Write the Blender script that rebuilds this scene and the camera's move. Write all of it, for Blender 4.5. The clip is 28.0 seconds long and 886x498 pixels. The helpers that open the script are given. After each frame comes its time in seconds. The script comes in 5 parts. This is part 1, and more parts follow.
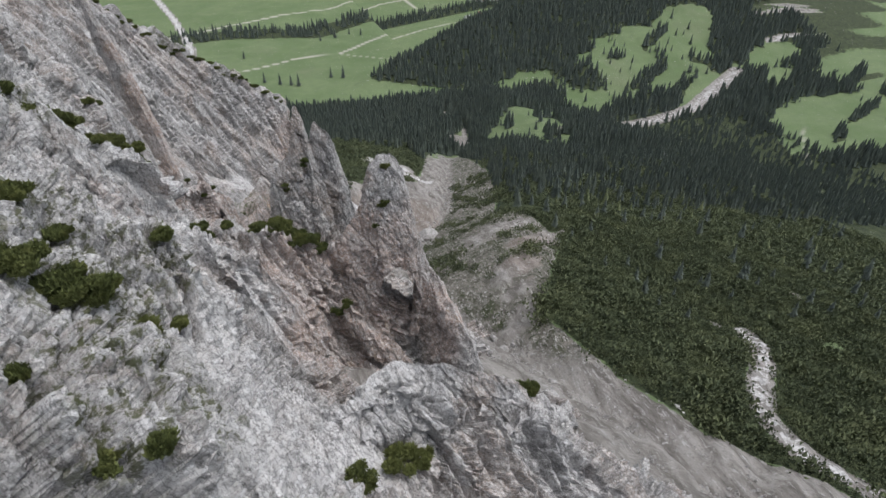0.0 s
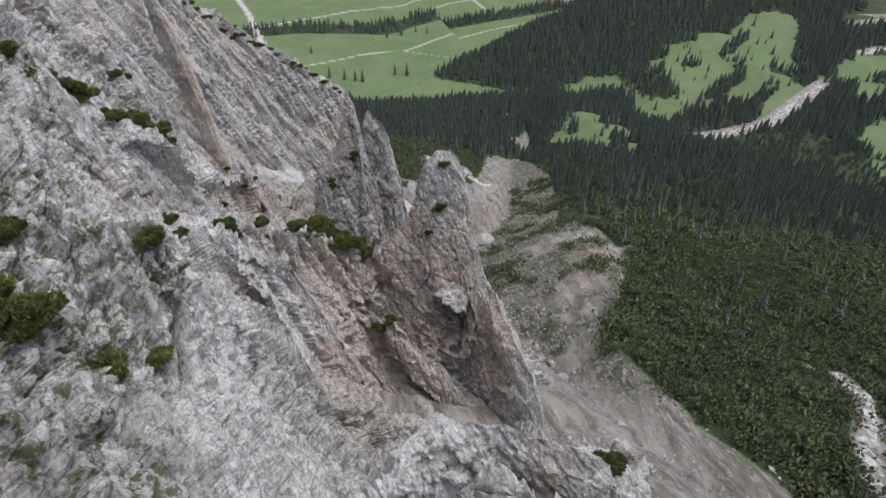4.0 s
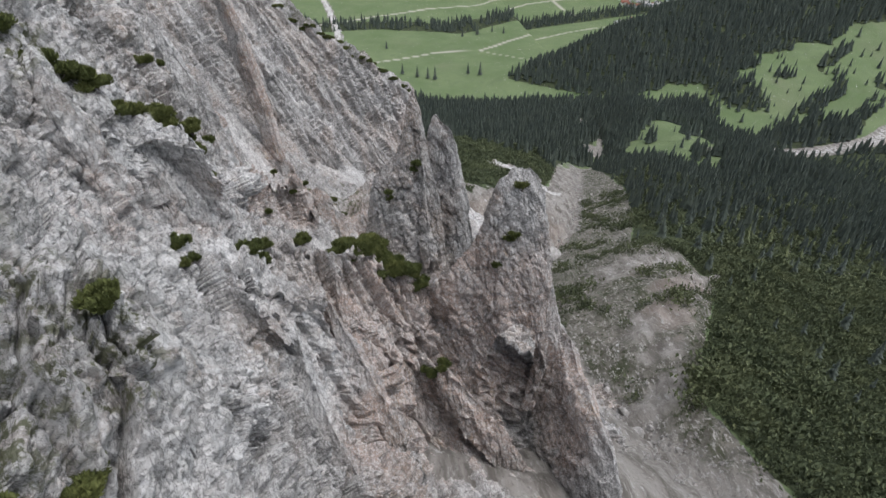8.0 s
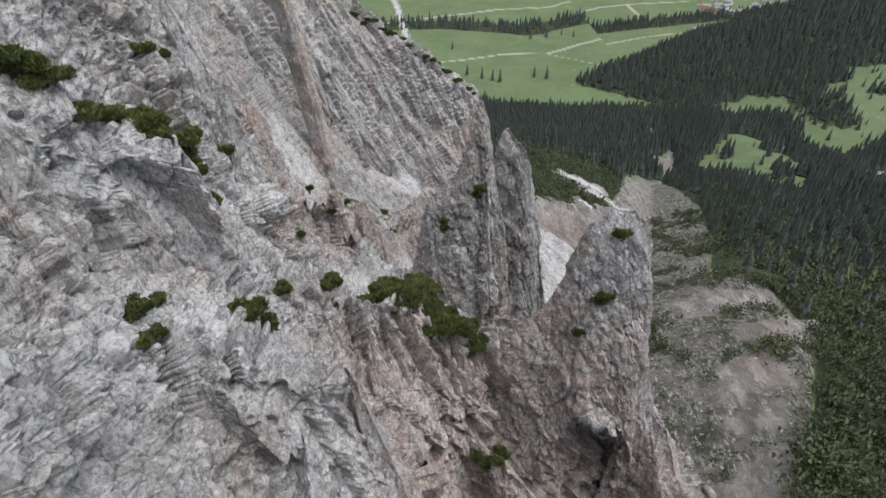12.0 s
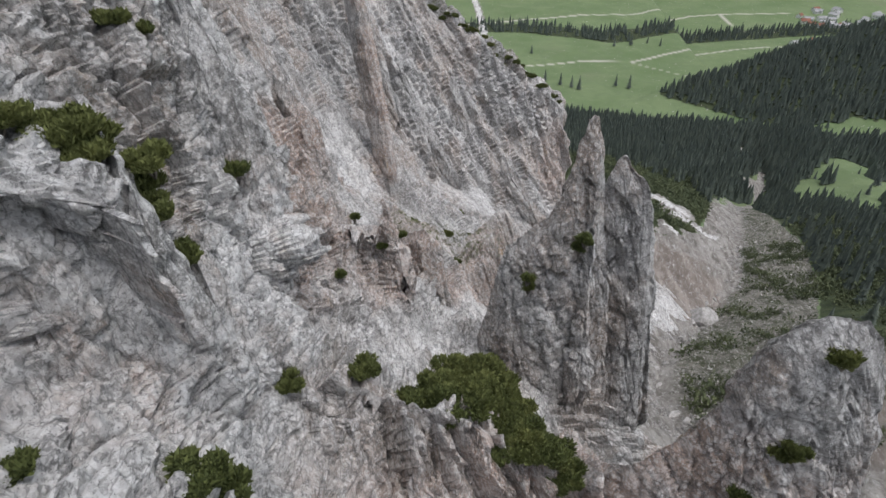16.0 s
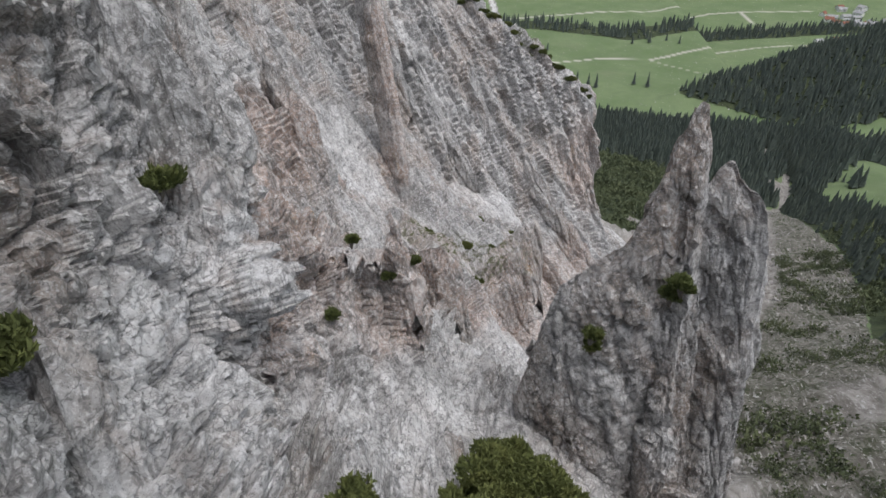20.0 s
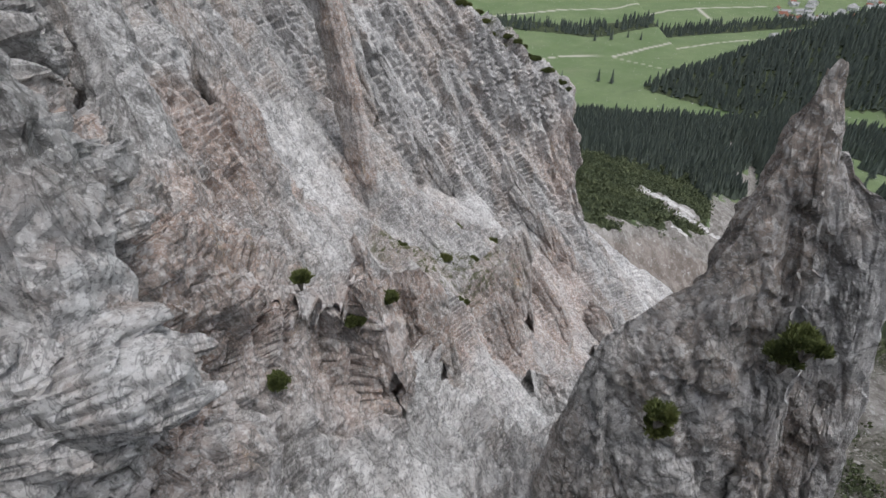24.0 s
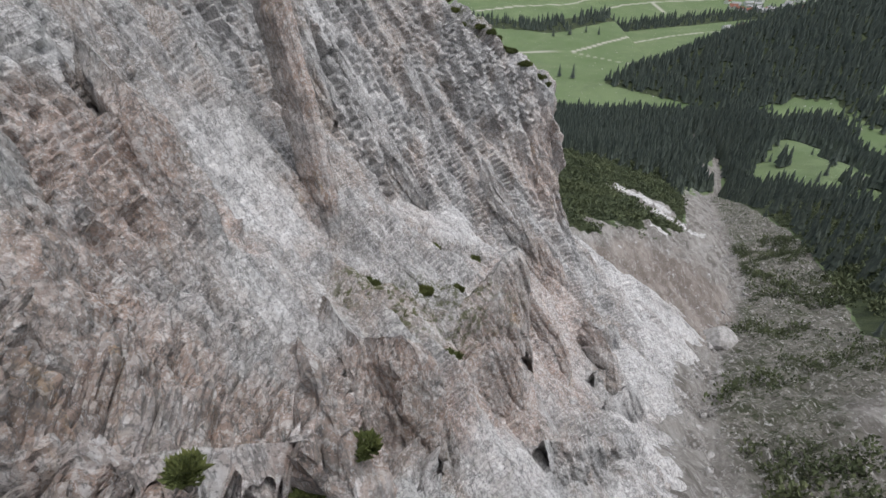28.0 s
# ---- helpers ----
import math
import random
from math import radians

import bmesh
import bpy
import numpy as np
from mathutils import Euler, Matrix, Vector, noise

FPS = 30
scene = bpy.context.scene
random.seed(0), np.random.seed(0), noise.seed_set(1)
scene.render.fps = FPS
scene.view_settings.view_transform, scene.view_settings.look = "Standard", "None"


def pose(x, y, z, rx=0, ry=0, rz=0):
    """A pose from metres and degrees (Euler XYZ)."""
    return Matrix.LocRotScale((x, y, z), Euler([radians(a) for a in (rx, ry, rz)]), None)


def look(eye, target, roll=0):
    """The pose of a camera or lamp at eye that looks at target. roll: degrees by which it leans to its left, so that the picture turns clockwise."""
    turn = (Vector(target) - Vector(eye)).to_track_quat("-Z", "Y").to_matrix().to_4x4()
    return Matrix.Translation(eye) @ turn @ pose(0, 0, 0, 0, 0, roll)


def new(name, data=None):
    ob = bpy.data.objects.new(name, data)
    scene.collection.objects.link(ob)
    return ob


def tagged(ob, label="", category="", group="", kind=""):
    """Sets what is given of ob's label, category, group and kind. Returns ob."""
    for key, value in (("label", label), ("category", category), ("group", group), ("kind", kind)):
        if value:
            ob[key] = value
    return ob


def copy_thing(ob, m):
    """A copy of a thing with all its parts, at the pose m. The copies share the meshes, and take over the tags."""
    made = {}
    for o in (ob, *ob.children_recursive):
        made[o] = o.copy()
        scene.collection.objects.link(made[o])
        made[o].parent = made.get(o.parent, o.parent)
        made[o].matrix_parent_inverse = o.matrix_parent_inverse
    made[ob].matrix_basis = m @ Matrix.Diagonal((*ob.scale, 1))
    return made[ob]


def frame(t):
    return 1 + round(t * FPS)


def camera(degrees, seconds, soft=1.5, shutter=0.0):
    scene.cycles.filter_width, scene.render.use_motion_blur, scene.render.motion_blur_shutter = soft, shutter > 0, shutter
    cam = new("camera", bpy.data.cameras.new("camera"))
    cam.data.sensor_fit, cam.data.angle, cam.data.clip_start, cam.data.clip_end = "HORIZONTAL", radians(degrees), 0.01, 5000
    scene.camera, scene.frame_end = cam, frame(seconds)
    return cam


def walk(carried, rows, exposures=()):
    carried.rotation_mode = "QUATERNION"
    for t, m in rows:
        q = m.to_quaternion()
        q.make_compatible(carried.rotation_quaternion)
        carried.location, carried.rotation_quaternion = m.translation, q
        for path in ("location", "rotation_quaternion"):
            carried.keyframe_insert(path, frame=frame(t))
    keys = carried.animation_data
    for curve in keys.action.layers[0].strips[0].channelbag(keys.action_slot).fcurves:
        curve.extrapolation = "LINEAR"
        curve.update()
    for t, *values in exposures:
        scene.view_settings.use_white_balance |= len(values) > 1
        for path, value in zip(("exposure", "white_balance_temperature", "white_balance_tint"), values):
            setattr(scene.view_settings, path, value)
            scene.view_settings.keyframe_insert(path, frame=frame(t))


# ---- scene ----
cam = camera(74.61, 28.0)
# seconds, place, yaw, pitch and roll
PATH = [
    (0.0, 0.09, 0.09, 350.21, -20.51, -35.75, -0.06),
    (0.5, 0.48, 1.66, 349.38, -19.21, -35.75, -0.02),
    (1.0, 0.84, 3.15, 348.56, -18.54, -35.76, -0.06),
    (1.5, 1.19, 4.57, 347.70, -17.67, -35.71, -0.12),
    (2.0, 1.54, 5.95, 346.84, -16.46, -35.67, -0.16),
    (2.5, 1.87, 7.31, 345.99, -15.65, -35.64, -0.17),
    (3.0, 2.18, 8.64, 345.21, -15.17, -35.61, -0.13),
    (3.5, 2.47, 9.95, 344.56, -14.79, -35.62, -0.13),
    (5.5, 3.52, 15.79, 342.60, -11.59, -35.63, -0.11),
    (6.0, 3.83, 17.42, 342.07, -10.97, -35.64, -0.13),
    (6.5, 4.09, 19.10, 341.42, -10.19, -35.65, -0.10),
    (7.0, 4.30, 20.81, 340.74, -8.79, -35.67, -0.06),
    (7.5, 4.48, 22.55, 340.06, -7.65, -35.66, -0.02),
    (8.0, 4.64, 24.31, 339.46, -6.96, -35.64, 0.01),
    (8.5, 4.80, 26.08, 338.92, -6.27, -35.61, -0.03),
    (9.0, 4.91, 27.93, 338.35, -5.59, -35.61, -0.02),
    (9.5, 4.96, 29.86, 337.72, -4.76, -35.60, 0.06),
    (10.0, 4.99, 31.80, 337.08, -3.74, -35.60, 0.08),
    (10.5, 5.03, 33.73, 336.46, -2.94, -35.58, 0.09),
    (11.0, 5.06, 35.64, 335.85, -2.43, -35.59, 0.09),
    (11.5, 5.07, 37.57, 335.23, -1.91, -35.54, 0.05),
    (12.0, 5.03, 39.57, 334.55, -0.60, -35.55, 0.12),
    (12.5, 4.94, 41.65, 333.83, 0.58, -35.54, 0.15),
    (14.5, 4.10, 50.23, 330.88, 5.05, -35.47, 0.23),
    (15.0, 3.81, 52.35, 330.11, 5.76, -35.43, 0.22),
    (15.5, 3.51, 54.46, 329.32, 6.28, -35.34, 0.12),
    (16.0, 3.20, 56.51, 328.56, 6.93, -35.27, 0.06),
    (16.5, 2.89, 58.44, 327.86, 7.49, -35.24, -0.03),
    (17.0, 2.57, 60.28, 327.14, 7.82, -35.32, -0.00),
    (17.5, 2.24, 62.02, 326.40, 8.01, -35.40, 0.02),
    (18.0, 1.90, 63.65, 325.65, 8.20, -35.48, 0.07),
    (18.5, 1.55, 65.17, 324.90, 8.30, -35.51, 0.09),
    (19.0, 1.19, 66.58, 324.13, 8.32, -35.53, 0.06),
    (19.5, 0.84, 67.94, 323.33, 8.27, -35.52, 0.08),
    (20.0, 0.50, 69.26, 322.53, 8.23, -35.47, 0.08),
    (20.5, 0.20, 70.53, 321.73, 8.20, -35.44, 0.07),
    (21.0, -0.09, 71.79, 320.93, 8.16, -35.39, -0.01),
    (21.5, -0.38, 73.08, 320.13, 7.93, -35.38, 0.02),
    (23.5, -1.44, 78.00, 317.88, 5.79, -35.33, 0.01),
    (24.0, -1.77, 79.42, 317.32, 4.64, -35.35, 0.03),
    (24.5, -2.08, 80.91, 316.72, 3.10, -35.32, -0.03),
    (25.0, -2.40, 82.48, 316.08, 2.02, -35.32, -0.04),
    (25.5, -2.72, 84.12, 315.43, 1.72, -35.32, -0.03),
    (26.0, -3.02, 85.80, 314.79, 1.46, -35.33, -0.04),
    (26.5, -3.32, 87.52, 314.14, 1.33, -35.34, -0.03),
    (27.0, -3.63, 89.32, 313.47, 1.15, -35.38, 0.04),
    (27.5, -3.94, 91.15, 312.81, 0.86, -35.39, 0.04),
    (28.0, -4.21, 92.95, 312.19, 0.53, -35.43, 0.07),
]
walk(cam, [(t, pose(x, y, z, 90 + pitch, roll, yaw)) for t, x, y, z, yaw, pitch, roll in PATH], [(0, 0.55), (28, 0.55)])

# ---- light: overcast mountain day ----
SUN_EL, SUN_AZ = 73, 115
world = bpy.data.worlds.new("overcast_sky")
scene.world = world
world.use_nodes = True
wt = world.node_tree
bg = wt.nodes["Background"]
sky = wt.nodes.new("ShaderNodeTexSky")
sky.sky_type, sky.sun_disc = "NISHITA", False
sky.sun_elevation, sky.sun_rotation = radians(SUN_EL), radians(SUN_AZ)
sky.air_density, sky.dust_density = 1.0, 3.0
grey = wt.nodes.new("ShaderNodeHueSaturation")
grey.inputs["Saturation"].default_value = 0.5
wt.links.new(sky.outputs[0], grey.inputs["Color"])
wt.links.new(grey.outputs[0], bg.inputs[0])
bg.inputs[1].default_value = 0.125
sun_data = bpy.data.lights.new("sun", "SUN")
sun_data.energy, sun_data.angle, sun_data.color = 1.15, radians(44), (0.975, 0.98, 1.0)
sun = new("sun", sun_data)
_d = Vector((math.sin(radians(SUN_AZ)) * math.cos(radians(SUN_EL)), math.cos(radians(SUN_AZ)) * math.cos(radians(SUN_EL)), math.sin(radians(SUN_EL))))
sun.matrix_world = look(tuple(_d * 500), (0, 0, 0))

# ---- noise on arrays of points ----
def hash01(i, j, k, seed):
    h = (i * 374761393 + j * 668265263 + k * 1274126177 + seed * 974634521) & 0xFFFFFFFF
    h = ((h ^ (h >> 13)) * 1103515245) & 0xFFFFFFFF
    h = ((h ^ (h >> 16)) * 2246822519) & 0xFFFFFFFF
    return (h ^ (h >> 15)) / 4294967295.0


def value_noise(p, seed=0):
    """Smooth noise from -1 to 1 at an array of places (n, 3)."""
    i = np.floor(p).astype(np.int64)
    f = p - i
    w = f * f * f * (f * (f * 6 - 15) + 10)
    out = 0
    for a in (0, 1):
        for b in (0, 1):
            for c in (0, 1):
                out = out + (w[:, 0] if a else 1 - w[:, 0]) * (w[:, 1] if b else 1 - w[:, 1]) * (w[:, 2] if c else 1 - w[:, 2]) * hash01(i[:, 0] + a, i[:, 1] + b, i[:, 2] + c, seed)
    return out * 2 - 1


def fractal(p, octaves=4, seed=0, gain=0.5):
    out, amp, total = 0, 1.0, 0
    for o in range(octaves):
        out = out + amp * value_noise(p * 2.03 ** o + 17.3 * o, seed + o)
        total += amp
        amp *= gain
    return out / total


def ridged(p, octaves=4, seed=0):
    out, amp, total = 0, 1.0, 0
    for o in range(octaves):
        out = out + amp * (1 - np.abs(value_noise(p * 2.07 ** o + 11.7 * o, seed + o)) * 2)
        total += amp
        amp *= 0.5
    return out / total


def facets(q, size, seed=0, tilt=0.5):
    """Broken slabs: for places q in bed axes, cells of the given size. Returns the distance from each cell's middle plane across the beds, a random tilted height, and the closeness to the cell's edge."""
    p = q / np.array(size)
    i = np.floor(p).astype(np.int64)
    best, second, val, mid = np.full(len(p), 9.0), np.full(len(p), 9.0), np.zeros(len(p)), np.zeros(len(p))
    for a in (-1, 0, 1):
        for b in (-1, 0, 1):
            for c in (-1, 0, 1):
                w = (i[:, 0] + a, i[:, 1] + b, i[:, 2] + c)
                off = [p[:, n] - w[n] - 0.1 - 0.8 * hash01(*w, seed + n) for n in range(3)]
                d = off[0] ** 2 + off[1] ** 2 + off[2] ** 2
                closer = d < best
                second = np.where(closer, best, np.minimum(second, d))
                plane = 2 * hash01(*w, seed + 7) - 1 + tilt * sum(off[n] * (2 * hash01(*w, seed + 11 + n) - 1) for n in range(3))
                val = np.where(closer, plane, val)
                mid = np.where(closer, off[1], mid)
                best = np.where(closer, d, best)
    return mid * size[1], val, np.sqrt(second) - np.sqrt(best)


def smooth(a, b, x):
    t = np.clip((x - a) / (b - a), 0, 1)
    return t * t * (3 - 2 * t)


# bedding of the rock: steep beds that fall away ahead
BED = np.array([(0.25, 0.12, -0.96), (0.92, 0.27, 0.27), (-0.29, 0.95, 0.04)])
BED = BED / np.linalg.norm(BED, axis=1)[:, None]


# ribs of the far wall run straight down its slope
RIBS = np.array([(0.20, -0.25, -0.30), (0.74, 0.62, 0.26), (0.19, -0.23, 0.32)])


def rubble(p):
    """1 in the shallow channels down the wall where broken stone gathers, 0 on the buttresses between them."""
    far = smooth(110, 128, p[:, 1])
    wander = p + 2.0 * np.stack([value_noise(p / 10.0, 85 + s) for s in range(3)], 1)
    n = (1 - far) * fractal(wander @ BED.T / np.array([26.0, 5.5, 26.0]), 3, 91, 0.45) + far * fractal(wander @ RIBS.T / np.array([12.0, 7.0, 12.0]), 3, 95, 0.45)
    return smooth(0.06, 0.34, n + 0.10 * fractal(p / 2.5, 2, 98))


def rock_relief(p, normal, loose=0.0, mass=1.0):
    """How far the rock stands out at places (n, 3), in metres; loose: 1 on scree; mass: share of the largest forms."""
    loose = np.broadcast_to(loose, len(p))
    far = smooth(110, 128, p[:, 1] + 6 * value_noise(p / 9.0, 77))
    out = np.zeros(len(p))
    for axes, share in ((BED, 1 - far), (RIBS, far)):
        k = share > 0
        if k.any():
            out[k] += share[k] * (1.0 if axes is BED else 0.95) * bedded_relief(p[k], normal[k], loose[k], mass, axes)
    return out


def bedded_relief(p, normal, loose, mass, axes):
    warp = p + 0.35 * np.stack([value_noise(p / 6.0, 50 + s) for s in range(3)], 1) + 0.10 * np.stack([value_noise(p / 0.8, 55 + s) for s in range(3)], 1)
    q = warp @ axes.T
    lie = normal @ axes[1]
    lie = (2 * mass - 1) * lie / (lie * lie + 0.25)
    big = 0.6 * ridged(q / np.array([14.0, 6.0, 14.0]), 2, 3) + 0.3 * fractal(p / 9.0, 3, 9) - 0.25
    m0, v0, e0 = facets(q, (11.0, 4.4, 9.0), 15, 1.5)
    m1, v1, e1 = facets(q, (4.4, 1.8, 4.0), 21, 1.6)
    m2, v2, e2 = facets(q, (1.8, 0.8, 1.6), 31, 1.6)
    m3, v3, e3 = facets(warp, (0.85, 0.7, 0.75), 35, 1.4)
    strong = 0.6 + 0.4 * smooth(-0.35, 0.25, fractal(p / 9.0, 2, 71))
    block = -lie * (0.45 * m0 + 0.6 * strong * m1 + 0.12 * m2) + 0.5 * v0 + 0.75 * strong * v1 + 0.42 * v2 + (0.24 if axes is BED else 0.05) * v3
    cleft = 1.0 * np.exp(-e0 / 0.035) + 0.85 * strong * np.exp(-e1 / 0.05) + 0.3 * np.exp(-e2 / 0.08)
    fine = 0.14 * fractal(p / 0.9, 3, 41, 0.65)
    hard = 1 - loose
    return (0.35 + 0.65 * hard) * mass * big + (0.14 + 0.86 * hard) * (0.3 + 0.7 * mass) * (block - cleft) + (0.6 + 0.4 * hard) * fine


def mesh_grid(name, pts, smooth_faces=True):
    """A mesh from a grid of points (rows, columns, 3)."""
    r, c = pts.shape[:2]
    idx = np.arange(r * c).reshape(r, c)
    quads = np.stack([idx[:-1, :-1], idx[:-1, 1:], idx[1:, 1:], idx[1:, :-1]], -1).reshape(-1, 4)
    return mesh_arrays(name, pts.reshape(-1, 3), quads, smooth_faces)


def mesh_arrays(name, verts, polys, smooth_faces=True):
    me = bpy.data.meshes.new(name)
    n = polys.shape[1]
    me.vertices.add(len(verts))
    me.vertices.foreach_set("co", np.ascontiguousarray(verts, np.float32).ravel())
    me.loops.add(polys.size)
    me.loops.foreach_set("vertex_index", np.ascontiguousarray(polys, np.int32).ravel())
    me.polygons.add(len(polys))
    me.polygons.foreach_set("loop_start", np.arange(0, polys.size, n, dtype=np.int32))
    me.polygons.foreach_set("use_smooth", np.full(len(polys), smooth_faces))
    me.update(calc_edges=True)
    me.validate()
    return me


def grid_normals(pts):
    du, dv = np.gradient(pts, axis=1), np.gradient(pts, axis=0)
    n = np.cross(du, dv)
    return n / (np.linalg.norm(n, axis=-1, keepdims=True) + 1e-9)


def mask(me, name, values):
    me.attributes.new(name, "FLOAT", "POINT").data.foreach_set("value", np.ascontiguousarray(values, np.float32).ravel())


# ---- materials ----
class Nodes:
    """Short hand for building one material."""

    def __init__(self, name, roughness=0.9):
        self.mat = bpy.data.materials.new(name)
        self.mat.use_nodes = True
        self.tree = self.mat.node_tree
        self.bsdf = self.tree.nodes["Principled BSDF"]
        self.bsdf.inputs["Roughness"].default_value = roughness
        self.bsdf.inputs["Specular IOR Level"].default_value = 0.25
        self.place = self.tree.nodes.new("ShaderNodeNewGeometry").outputs["Position"]

    def link(self, a, b):
        self.tree.links.new(a, b)

    def stretch(self, rot, scale):
        n = self.tree.nodes.new("ShaderNodeMapping")
        n.inputs["Rotation"].default_value = [radians(a) for a in rot]
        n.inputs["Scale"].default_value = scale
        self.link(self.place, n.inputs["Vector"])
        return n.outputs[0]

    def along_beds(self, sizes):
        """The place in bed axes, each axis over its own size."""
        join = self.tree.nodes.new("ShaderNodeCombineXYZ")
        for axis, size, socket in zip(BED, sizes, join.inputs):
            dot = self.tree.nodes.new("ShaderNodeVectorMath")
            dot.operation, dot.inputs[1].default_value = "DOT_PRODUCT", [float(c) / size for c in axis]
            self.link(self.place, dot.inputs[0])
            self.link(dot.outputs["Value"], socket)
        return join.outputs[0]

    def noise(self, size, detail=5.0, rough=0.55, at=None, warp=0.0):
        n = self.tree.nodes.new("ShaderNodeTexNoise")
        n.inputs["Scale"].default_value, n.inputs["Detail"].default_value, n.inputs["Roughness"].default_value = 1 / size, detail, rough
        n.inputs["Distortion"].default_value = warp
        self.link(at or self.place, n.inputs["Vector"])
        return n.outputs["Fac"]

    def jitter(self, at, size, amount):
        n, v = self.tree.nodes.new("ShaderNodeTexNoise"), self.tree.nodes.new("ShaderNodeVectorMath")
        n.inputs["Scale"].default_value, n.inputs["Detail"].default_value = 1 / size, 3
        v.operation, v.inputs[1].default_value = "MULTIPLY_ADD", (amount, amount, amount)
        self.link(at, n.inputs["Vector"])
        self.link(n.outputs["Color"], v.inputs[0])
        self.link(at, v.inputs[2])
        return v.outputs[0]

    def chunk(self, size, at):
        """A random value for each angular fragment."""
        n = self.tree.nodes.new("ShaderNodeTexVoronoi")
        n.inputs["Scale"].default_value = 1 / size
        self.link(at, n.inputs["Vector"])
        r = self.tree.nodes.new("ShaderNodeSeparateColor")
        self.link(n.outputs["Color"], r.inputs[0])
        return r.outputs[0]

    def step(self, fac, lo, hi):
        n = self.tree.nodes.new("ShaderNodeMapRange")
        n.interpolation_type = "SMOOTHSTEP"
        n.inputs["From Min"].default_value, n.inputs["From Max"].default_value = lo, hi
        self.link(fac, n.inputs["Value"])
        return n.outputs[0]

    def calc(self, op, a, b):
        n = self.tree.nodes.new("ShaderNodeMath")
        n.operation = op
        for s, v in zip(n.inputs, (a, b)):
            if isinstance(v, (int, float)):
                s.default_value = v
            else:
                self.link(v, s)
        return n.outputs[0]

    def mix(self, fac, a, b):
        n = self.tree.nodes.new("ShaderNodeMix")
        n.data_type = "RGBA"
        for s, v in ((n.inputs[0], fac), (n.inputs[6], a), (n.inputs[7], b)):
            if isinstance(v, (int, float)):
                s.default_value = v
            elif isinstance(v, tuple):
                s.default_value = (*v, 1)
            else:
                self.link(v, s)
        return n.outputs[2]

    def attr(self, name):
        n = self.tree.nodes.new("ShaderNodeAttribute")
        n.attribute_name = name
        return n.outputs["Fac"]

    def island(self):
        return self.tree.nodes.new("ShaderNodeNewGeometry").outputs["Random Per Island"]

    def bump(self, height, distance, strength=1.0, after=None):
        n = self.tree.nodes.new("ShaderNodeBump")
        n.inputs["Distance"].default_value, n.inputs["Strength"].default_value = distance, strength
        self.link(height, n.inputs["Height"])
        if after:
            self.link(after, n.inputs["Normal"])
        return n.outputs[0]

    def done(self, color, normal=None):
        self.link(color, self.bsdf.inputs["Base Color"])
        if normal:
            self.link(normal, self.bsdf.inputs["Normal"])
        return self.mat


